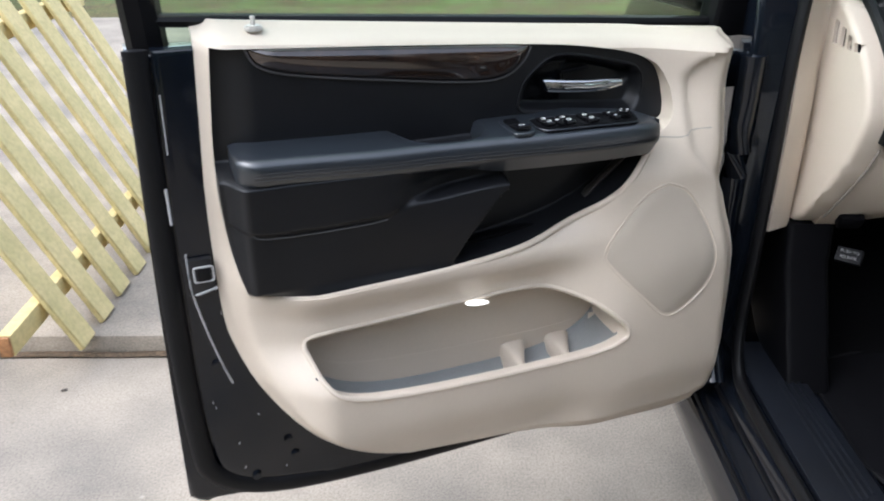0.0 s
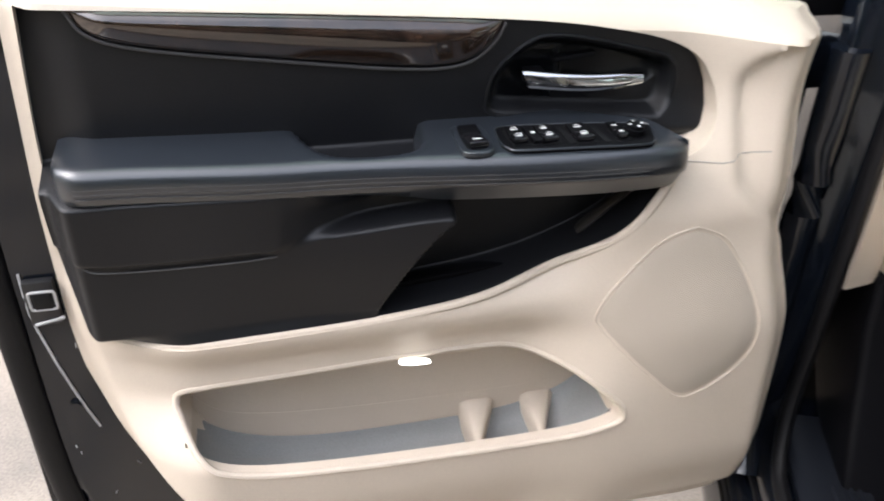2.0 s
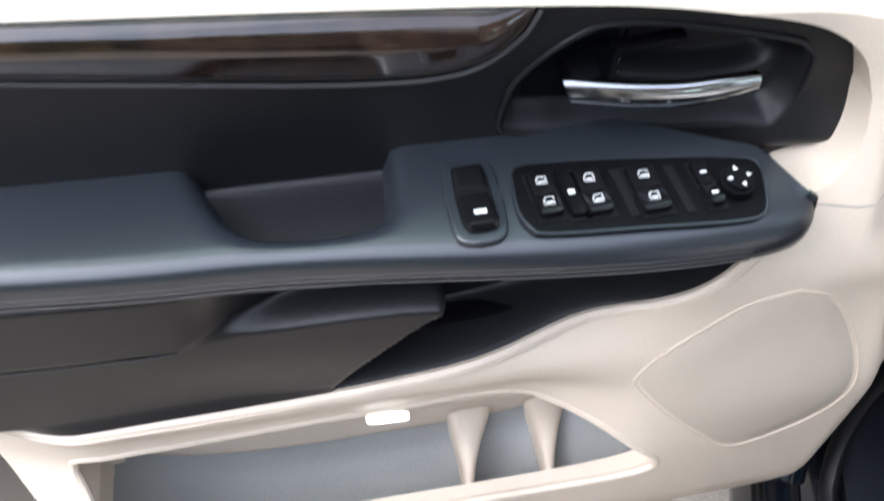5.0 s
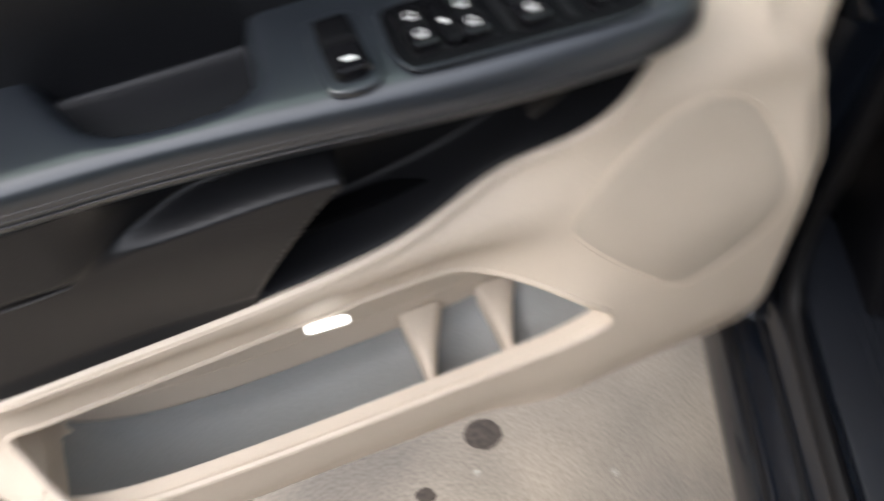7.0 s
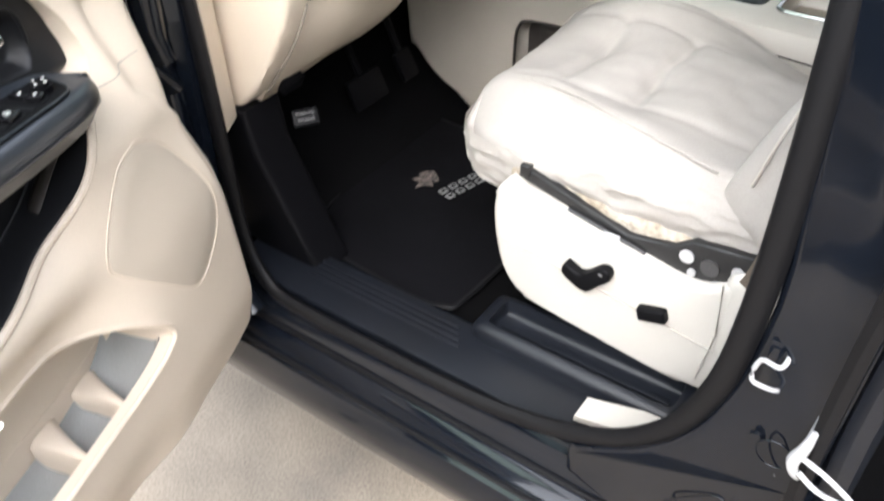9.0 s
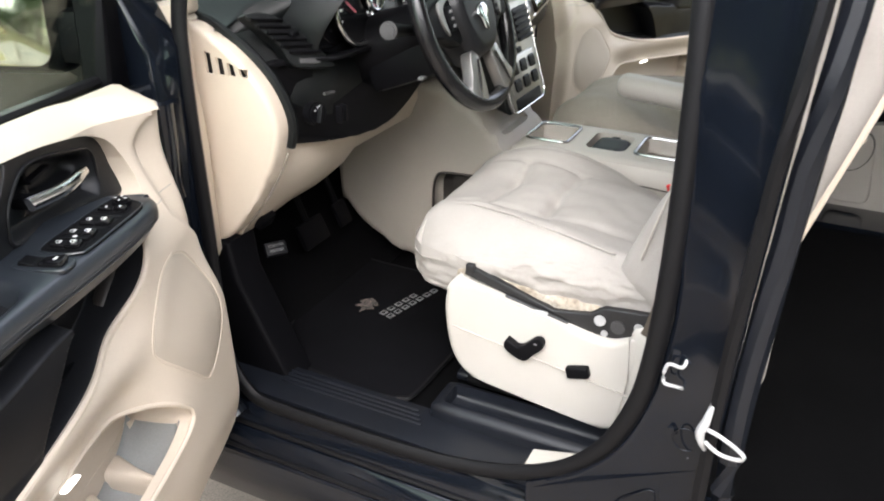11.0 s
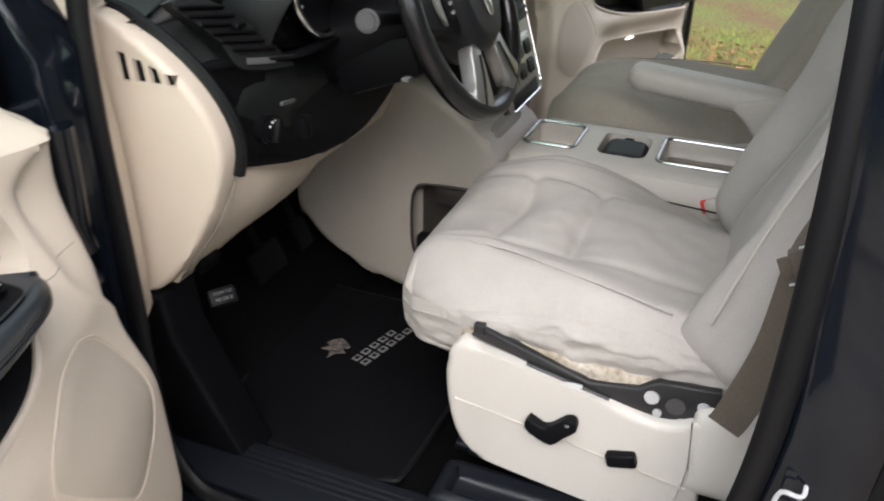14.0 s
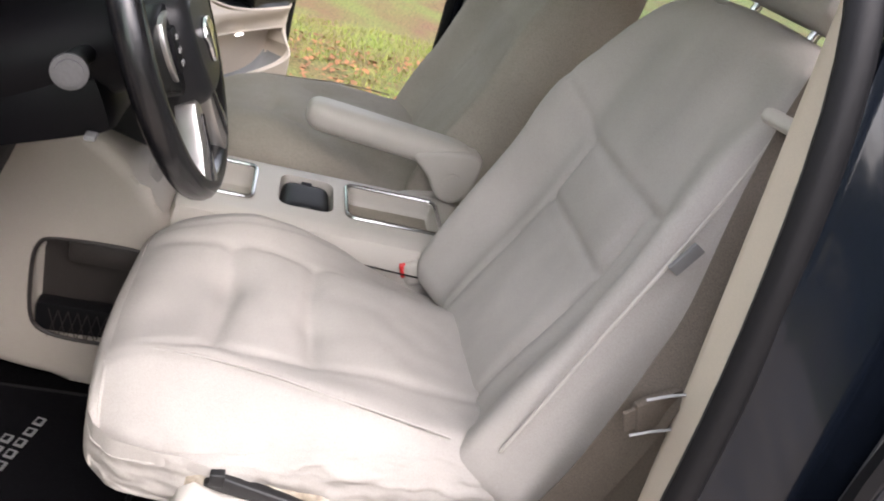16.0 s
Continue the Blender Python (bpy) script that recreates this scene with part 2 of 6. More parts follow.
def soft_box(c, s, r, div=10, fn=None, rot=None):
    """A cushion-like box with round edges of radius r; fn bends its points (in unit coordinates -1..1 and metres)."""
    bm = bmesh.new()
    bmesh.ops.create_cube(bm, size=2)
    bmesh.ops.subdivide_edges(bm, edges=bm.edges[:], cuts=div, use_grid_fill=True)
    h = Vector(s) / 2
    m = Matrix.Translation(c) @ (pose(0, 0, 0, *rot) if rot else Matrix())
    for v in bm.verts:
        unit = v.co.copy()
        p = Vector([u * k for u, k in zip(unit, h)])
        inner = Vector([max(-(k - r), min(k - r, q)) for q, k in zip(p, h)])
        d = p - inner
        q = inner + d.normalized() * r if d.length > 1e-9 else p
        v.co = m @ (fn(unit, q) if fn else q)
    return bm


def prism(outline, lo, hi, place, bevel=0.003, seg=2):
    """A slab with the 2D outline (a, b), from depth lo to hi; place(a, b, c) puts it in space."""
    bm = bmesh.new()
    f = bm.faces.new([bm.verts.new((p[0], p[1], lo)) for p in outline])
    r = bmesh.ops.extrude_face_region(bm, geom=[f])
    top = [v for v in r["geom"] if isinstance(v, bmesh.types.BMVert)]
    for v in top:
        v.co.z = hi
    if bevel:
        rim = [e for e in bm.edges if abs(e.verts[0].co.z - e.verts[1].co.z) < 1e-9]
        bmesh.ops.bevel(bm, geom=rim, offset=bevel, segments=seg, profile=0.6, affect="EDGES", clamp_overlap=True)
    for v in bm.verts:
        v.co = Vector(place(*v.co))
    return bm


def loft(rings, caps=True, closed=True):
    bm = bmesh.new()
    vs = [[bm.verts.new(p) for p in ring] for ring in rings]
    n = len(vs[0])
    for a, b in zip(vs, vs[1:]):
        for i in range(n if closed else n - 1):
            j = (i + 1) % n
            bm.faces.new((a[i], a[j], b[j], b[i]))
    if caps and closed:
        bm.faces.new(vs[0][::-1])
        bm.faces.new(vs[-1])
    return bm


def tube(line, r, seg=8, flat=1.0, up=(0, 0, 1), closed=False):
    """A round or flattened rod along a line of points."""
    line = [Vector(p) for p in line]
    rings, n = [], len(line)
    for i, p in enumerate(line):
        if closed:
            t = line[(i + 1) % n] - line[i - 1]
        else:
            t = line[min(i + 1, n - 1)] - line[max(i - 1, 0)]
        t.normalize()
        s = t.cross(Vector(up))
        if s.length < 1e-3:
            s = t.cross(Vector((1, 0, 0)))
        s.normalize()
        q = s.cross(t)
        rr = r[i] if isinstance(r, list) else r
        rings.append([p + s * math.cos(2 * math.pi * k / seg) * rr + q * math.sin(2 * math.pi * k / seg) * rr * flat for k in range(seg)])
    if closed:
        rings.append(rings[0])
        bm = loft(rings, caps=False)
        bmesh.ops.remove_doubles(bm, verts=bm.verts, dist=1e-6)
        return bm
    return loft(rings)


def disc(c, r, h, axis=(0, 0, 1), seg=24, bevel=0.002, r2=None):
    bm = bmesh.new()
    bmesh.ops.create_cone(bm, cap_ends=True, segments=seg, radius1=r, radius2=r if r2 is None else r2, depth=h)
    if bevel:
        rim = [e for e in bm.edges if len(e.link_faces) == 2 and any(len(f.verts) > 4 for f in e.link_faces)]
        bmesh.ops.bevel(bm, geom=rim, offset=bevel, segments=2, affect="EDGES")
    q = Vector((0, 0, 1)).rotation_difference(Vector(axis))
    bm.transform(Matrix.Translation(c) @ q.to_matrix().to_4x4())
    return bm


def ring(c, r, w, axis=(0, 0, 1), seg=40, tubeseg=10, squash=1.0):
    q = Vector((0, 0, 1)).rotation_difference(Vector(axis)).to_matrix()
    pts = [Vector(c) + q @ Vector((r * math.cos(2 * math.pi * k / seg), r * squash * math.sin(2 * math.pi * k / seg), 0)) for k in range(seg)]
    return tube(pts, w, tubeseg, up=axis, closed=True)


def join(*bms):
    out = bmesh.new()
    for b in bms:
        me = bpy.data.meshes.new("tmp")
        b.to_mesh(me)
        b.free()
        out.from_mesh(me)
        bpy.data.meshes.remove(me)
    return out


def coons(bottom, top, left, right, nu, nv, height):
    """A sheet between four edge lines (2D), lifted by height(a, b)."""
    bo, to, le, ri = resample(bottom, nu), resample(top, nu), resample(left, nv), resample(right, nv)
    rows = []
    for j in range(nv + 1):
        v = j / nv
        row = []
        for i in range(nu + 1):
            u = i / nu
            p = (1 - v) * bo[i] + v * to[i] + (1 - u) * le[j] + u * ri[j]
            p -= (1 - u) * (1 - v) * bo[0] + u * (1 - v) * bo[-1] + (1 - u) * v * to[0] + u * v * to[-1]
            row.append((p[0], p[1], height(p[0], p[1], u, v)))
        rows.append(row)
    return rows


def slab(rows, back, place):
    """A closed slab: the sheet in front, a copy of it at depth back behind."""
    bm = bmesh.new()
    fr = [[bm.verts.new(place(*p)) for p in r] for r in rows]
    bk = [[bm.verts.new(place(p[0], p[1], min(back, p[2] - 0.006))) for p in r] for r in rows]
    nv, nu = len(rows), len(rows[0])
    for g, flip in ((fr, 0), (bk, 1)):
        for j in range(nv - 1):
            for i in range(nu - 1):
                q = (g[j][i], g[j][i + 1], g[j + 1][i + 1], g[j + 1][i])
                bm.faces.new(q[::-1] if flip else q)
    edge = [(0, i) for i in range(nu)] + [(j, nu - 1) for j in range(1, nv)] + [(nv - 1, i) for i in range(nu - 2, -1, -1)] + [(j, 0) for j in range(nv - 2, 0, -1)]
    for (a, b), (c, d) in zip(edge, edge[1:] + edge[:1]):
        bm.faces.new((fr[a][b], bk[a][b], bk[c][d], fr[c][d]))
    return bm


def carve(bm, *cutters):
    """bm with the cutters' volumes taken away."""
    def temp(b):
        bmesh.ops.recalc_face_normals(b, faces=b.faces)
        me = bpy.data.meshes.new("tmp")
        b.to_mesh(me)
        b.free()
        return new("tmp", me)
    ob, cuts = temp(bm), [temp(c) for c in cutters]
    for c in cuts:
        mod = ob.modifiers.new("cut", "BOOLEAN")
        mod.object, mod.operation, mod.solver = c, "DIFFERENCE", "EXACT"
    me = bpy.data.meshes.new_from_object(ob.evaluated_get(bpy.context.evaluated_depsgraph_get()))
    out = bmesh.new()
    out.from_mesh(me)
    bmesh.ops.remove_doubles(out, verts=out.verts, dist=2e-4)
    bpy.data.meshes.remove(me)
    for o in (ob, *cuts):
        d = o.data
        bpy.data.objects.remove(o)
        bpy.data.meshes.remove(d)
    return out


def step(a, b, x):
    s = min(max((x - a) / (b - a), 0.0), 1.0)
    return s * s * (3 - 2 * s)


def depth_in(poly, x, y):
    """How far a point lies inside a closed 2D outline (below nought: outside)."""
    best, inside = 1e9, False
    for (x0, y0), (x1, y1) in zip(poly, poly[1:] + poly[:1]):
        dx, dy = x1 - x0, y1 - y0
        s = min(max(((x - x0) * dx + (y - y0) * dy) / max(dx * dx + dy * dy, 1e-12), 0.0), 1.0)
        best = min(best, math.hypot(x - x0 - s * dx, y - y0 - s * dy))
        if (y0 > y) != (y1 > y) and x < x0 + (y - y0) * dx / dy:
            inside = not inside
    return best if inside else -best


def rect(w, h, r, n=4):
    out = []
    for cx, cy, a0 in ((w - r, h - r, 0), (-w + r, h - r, 90), (-w + r, -h + r, 180), (w - r, -h + r, 270)):
        for k in range(n + 1):
            a = radians(a0 + 90 * k / n)
            out.append((cx + r * math.cos(a), cy + r * math.sin(a)))
    return out


XC = -0.07  # the car's middle plane


def mirrored(bm):
    for v in bm.verts:
        v.co.x = -v.co.x
    bmesh.ops.reverse_faces(bm, faces=bm.faces)
    return bm

# ---- ground and surroundings ----
def ground():
    bm = bmesh.new()
    bmesh.ops.create_grid(bm, x_segments=60, y_segments=60, size=40)
    for v in bm.verts:
        d = math.hypot(v.co.x - 3, v.co.y)
        v.co.z = -0.03 + 0.05 * noise.noise(v.co * 0.35) * step(2.0, 6.0, d) - 0.02
        v.co.xy = v.co.xy * (1 + 0.0) if d < 39 else v.co.xy * 12
    return solo("ground", bm, GRASS, "lawn with worn brown patches and fallen leaves", "ground", "structure")


ground()


def paving():
    slab_ = thing("pavement", (-2, 0, 0), "worn stained concrete driveway slabs with a low step", "driveway", "structure")
    part("slab", box((-2.2, -1.7, -0.06), (6.4, 4.76, 0.12), 0.01), CONCRETE, slab_)
    b = box((-2.0, 3.2, -0.02), (6.8, 5.0, 0.16), 0.012)
    for v in b.verts:
        if v.co.y < 0.9:
            v.co.y += 0.012 * noise.noise(v.co * 6)
    part("raised_slab", b, CONCRETE, slab_)
    line = [Vector((-5.0 + 0.1 * k, 0.690 + 0.006 * noise.noise(Vector((k * 0.9, 0, 0))), 0.003)) for k in range(60)]
    part("joint_dirt", tube(line, [0.013 + 0.007 * noise.noise(Vector((k * 0.7, 3, 0))) for k in range(60)], 6, flat=0.5), EARTH, slab_, "brown dirt along the step")
    rng = random.Random(12)
    for _ in range(60):
        x, y, r = rng.uniform(-3.2, -0.98), rng.uniform(-0.9, 0.62), rng.uniform(0.004, 0.012)
        chip = prism([(x + r * rng.uniform(0.6, 1.3) * math.cos(k * math.tau / 7), y + r * rng.uniform(0.5, 1.2) * math.sin(k * math.tau / 7)) for k in range(7)], 0.0004, 0.0012, lambda a, b_, c: (a, b_, c), 0)
        part("stain", chip, SPOT if rng.random() < 0.35 else DIRTY, slab_)
    for (x, y, r) in ((-1.265, -0.02, 0.032), (-1.36, -0.12, 0.016), (-1.9, 0.25, 0.02), (-1.05, -0.45, 0.012)):
        pts = [(x + r * (1 + 0.25 * noise.noise(Vector((k, r * 90, 0)))) * math.cos(k * math.tau / 18), y + r * 0.8 * (1 + 0.25 * noise.noise(Vector((k, r * 70, 3)))) * math.sin(k * math.tau / 18)) for k in range(18)]
        part("stain", prism(pts, 0.0005, 0.0015, lambda a, b_, c: (a, b_, c), 0), SPOT, slab_, "dark oil spot")
    part("twig", tube(spline([(-1.33, -0.16, 0.004), (-1.29, -0.17, 0.006), (-1.24, -0.185, 0.004)]), 0.0015, 5), PINE, slab_, "dry straw on the concrete")


paving()


def picket_panel():
    f = thing("fence_panel", (-2.5, 1.3, 0.06), "leaning panel of pale new pine pickets on the concrete", "fence")
    lean = radians(-27)
    for k in range(9):
        y = 0.66 + k * 0.153
        b = box((0, 0, 0.62), (0.018, 0.088, 1.24 + 0.02 * math.sin(k * 3)), 0.003, 1)
        b.transform(Matrix.Translation((-2.47, y, 0.065)) @ Matrix.Rotation(lean, 4, "Y") @ Matrix.Rotation(0.012 * math.sin(k * 5), 4, "X"))
        part("picket", b, PINE, f)
    for h in (0.16, 0.85):
        x, z = -2.47 - math.sin(-lean) * h - 0.035, 0.065 + math.cos(lean) * h - 0.02
        rail = part("rail", box((x, 1.25, z), (0.036, 1.60, 0.062), 0.004), PINE, f, "pale pine cross rail")
        part("rail_end", box((x, 0.446, z), (0.030, 0.012, 0.056), 0.003), LOG, rail, "orange stained rail end")


picket_panel()


def lattice_fence():
    f = thing("lattice_fence", (7.2, 2.5, -0.05), "cream painted diagonal lattice fence with square posts", "fence")
    rng = random.Random(4)
    s = 0.23
    for sgn in (1, -1):
        for k in (range(0, 34) if sgn > 0 else range(8, 42)):
            a = Vector((7.2 + 0.012 * sgn, (1.3 if sgn > 0 else 1.3) + k * s * 1.25, -0.03))
            b = a + Vector((0, sgn * 2.2, 2.2))
            b2 = tube([a, b], 0.048, 4, flat=0.3, up=(1, 0, 0))
            part("slat", b2, LATT, f)
    for y in (1.25, 4.2, 7.1, 10.0):
        part("post", box((7.16, y, 1.1), (0.14, 0.14, 2.35), 0.008), LATT, f)
    for z in (0.02, 2.2):
        part("rail", box((7.14, 6.2, z), (0.05, 10.0, 0.10), 0.005), LATT, f)


lattice_fence()


def leafy(name, centres, count, size, seed, label, category, spread, trunk=None):
    """Many small leaves round some centres, on stems."""
    rng = random.Random(seed)
    t = thing(name, (centres[0][0], centres[0][1], -0.05), label, category)
    bm = bmesh.new()
    for _ in range(count):
        c = Vector(rng.choice(centres))
        d = Vector((rng.gauss(0, 1), rng.gauss(0, 1), rng.gauss(0, 0.8)))
        p = c + d * spread * (0.6 + 0.4 * noise.noise(d * 2))
        if p.z < 0:
            p.z = -p.z * 0.5
        q = Euler((rng.uniform(0, 6.3), rng.uniform(0, 6.3), rng.uniform(0, 6.3))).to_matrix()
        s = size * rng.uniform(0.6, 1.4)
        w = [q @ Vector(k) * s + p for k in ((-1, 0, 0), (0, -0.45, 0.1), (1, 0, 0), (0, 0.45, 0.1))]
        bm.faces.new([bm.verts.new(k) for k in w])
    part("crown", bm, LEAF, t)
    foot = centres[0]
    for c in centres:
        base = (c[0], c[1], -0.08) if category == "bush" else (foot[0], foot[1], -0.08)
        part("stem" if category == "bush" else "limb", tube(spline([base, ((base[0] + c[0]) / 2 + 0.05, (base[1] + c[1]) / 2, c[2] * 0.5), c]), [0.10 - 0.006 * i for i in range(13)], 6), BARK, t)


leafy("hedge_bush", [(8.7 + 0.3 * (k % 3), -2 + 0.95 * k, 1.0 + 0.9 * (k % 3)) for k in range(16)], 15000, 0.15, 3, "dense green garden shrubs behind the lattice fence", "bush", 0.75)
leafy("hedge_bush", [(-9.6 - 0.4 * (k % 2), -2.2 + 0.8 * k, 0.7 + 0.45 * (k % 3)) for k in range(10)], 9000, 0.13, 21, "green garden shrubs across the driveway", "bush", 0.5)
for k, (x, y, h) in enumerate(((-10.0, 5.5, 2.6), (-9.0, 8.5, 2.8), (-9.5, -7.5, 3.4), (-6.8, -9.5, 3.0), (-3.6, -10.4, 3.6), (-0.4, -9.8, 3.1), (3.0, -10.2, 3.5), (-11.5, -3.5, 3.3))):
    cs = [(x, y, h), (x + 1.0, y - 0.4, h + 0.9), (x - 1.1, y + 0.2, h + 0.6), (x + 0.6, y + 0.3, h - 1.3), (x - 0.7, y, h - 1.8), (x + 0.1, y - 0.2, h + 1.9)]
    leafy("garden_tree", cs, 5200, 0.30, 8 + k, "leafy green tree beyond the driveway", "tree", 0.95)



def lawn():
    rng = random.Random(5)
    bm = bmesh.new()
    for _ in range(34000):
        x, y = rng.uniform(1.1, 4.8), rng.uniform(-2.6, 2.4)
        if noise.noise(Vector((x * 1.3, y * 1.3, 2))) < -0.12 + 0.25 * step(2.0, 1.2, x):
            continue
        a, h, w = rng.uniform(0, 6.28), rng.uniform(0.02, 0.055), 0.004
        dx, dy = math.cos(a), math.sin(a)
        z = -0.055
        vs = [bm.verts.new(p) for p in ((x - dy * w, y + dx * w, z), (x + dy * w, y - dx * w, z), (x + dx * 0.02, y + dy * 0.02, z + h))]
        bm.faces.new(vs)
    solo("grass", bm, BLADE, "short green lawn grass beside the car", "grass", "stuff")
    bm = bmesh.new()
    for _ in range(5200):
        x, y = 1.0 + 3.2 * rng.random() ** 1.6, rng.uniform(-2.6, 2.0)
        q = Euler((rng.uniform(-0.5, 0.5), rng.uniform(-0.5, 0.5), rng.uniform(0, 6.3))).to_matrix()
        s = rng.uniform(0.014, 0.034)
        bm.faces.new([bm.verts.new(q @ Vector(k) * s + Vector((x, y, -0.03))) for k in ((-1, 0, 0), (-0.2, -0.5, 0.15), (1, 0, 0), (-0.1, 0.5, 0.1))])
    solo("fallen_leaves", bm, LEAFB, "dry brown leaves fallen on the lawn", "leaves", "stuff")


lawn()


# ---- car body ----
car = thing("car_body", (XC, -0.8, 0.2), "dark blue-black minivan body with its side doors open", "car")


def along_y(profile, y0, y1, n=2):
    """A profile (x, z) drawn out along the car."""
    rings = [[(x, y0 + (y1 - y0) * k / n, z) for x, z in profile] for k in range(n + 1)]
    return loft(rings)


SILL = [(-0.935, 0.20), (-0.952, 0.25), (-0.956, 0.285), (-0.945, 0.318), (-0.938, 0.322), (-0.936, 0.330), (-0.918, 0.352), (-0.905, 0.356), (-0.902, 0.366),
        (-0.896, 0.385), (-0.888, 0.402), (-0.874, 0.404), (-0.74, 0.396), (-0.74, 0.20)]
for side in (1, -1):
    b = along_y([(x if side > 0 else 2 * XC - x, z) for x, z in SILL], 0.16, -2.6)
    part("sill", b, PAINT, car, "glossy dark painted door sill")
for x, z, r in ((-0.949, 0.262, 0.004), (-0.936, 0.327, 0.0055), (-0.905, 0.362, 0.005)):
    part("sill_groove", tube([(x, 0.1, z), (x, -0.9, z)], r, 6), RUBBER, car)

# floor and footwell
b = box((XC, -1.3, 0.36), (1.40, 2.7, 0.04), 0.0)
part("floor_pan", b, CARPET, car, "black carpeted floor")
part("toe_board", prism([(0.04, 0.385), (0.12, 0.42), (0.34, 0.70), (0.42, 0.70), (0.42, 0.34), (0.04, 0.34)], -0.78, 0.64, lambda a, b_, c: (c, a, b_), 0.01), CARPET, car)
for s in (1, -1):
    kick = prism([(-0.06, 0.40), (0.03, 0.39), (0.12, 0.42), (0.30, 0.56), (0.30, 0.70), (0.06, 0.70), (0.05, 0.62)], -0.80, -0.715, lambda a, b_, c: (c, a, b_), 0.012, 3)
    if s < 0:
        for v in kick.verts:
            v.co.x = 2 * XC - v.co.x
    part("kick_panel", kick, BLACKP, car)

# scuff plate with ribs and storage tray
scuff = box((-0.812, -0.30, 0.409), (0.108, 0.80, 0.014), 0.005)
plate = part("scuff_plate", scuff, SILLPL, car, "dark ribbed plastic sill plate")
for k in range(4):
    x = -0.812 + 0.012 * k
    part("rib", tube([(x, -0.05, 0.4165), (x, -0.375 + 0.008 * k, 0.4165)], 0.0032, 6), SILLPL, plate)
side_tray = soft_box((-0.735, -0.555, 0.418), (0.10, 0.36, 0.06), 0.018, 12)
side_tray = carve(side_tray, soft_box((-0.735, -0.555, 0.452), (0.066, 0.315, 0.07), 0.014, 8))
part("sill_tray", side_tray, SILLPL, car, "long dark plastic tray beside the seat base")
part("tray_lip", box((-0.735, -0.555, 0.4215), (0.012, 0.29, 0.004), 0.0015), SILLPL, car)
part("carpet_edge", prism([(-0.60, 0), (-0.60, 0.03), (-0.68, 0.045), (-0.76, 0.05), (-0.78, 0.03), (-0.70, 0.012)], 0.424, 0.436, lambda a, b_, c: (-0.845 + b_ * 1.4, a, c + 0.01 * (-a - 0.6) * 4), 0.002), SHIELD, car, "pale sill trim end")

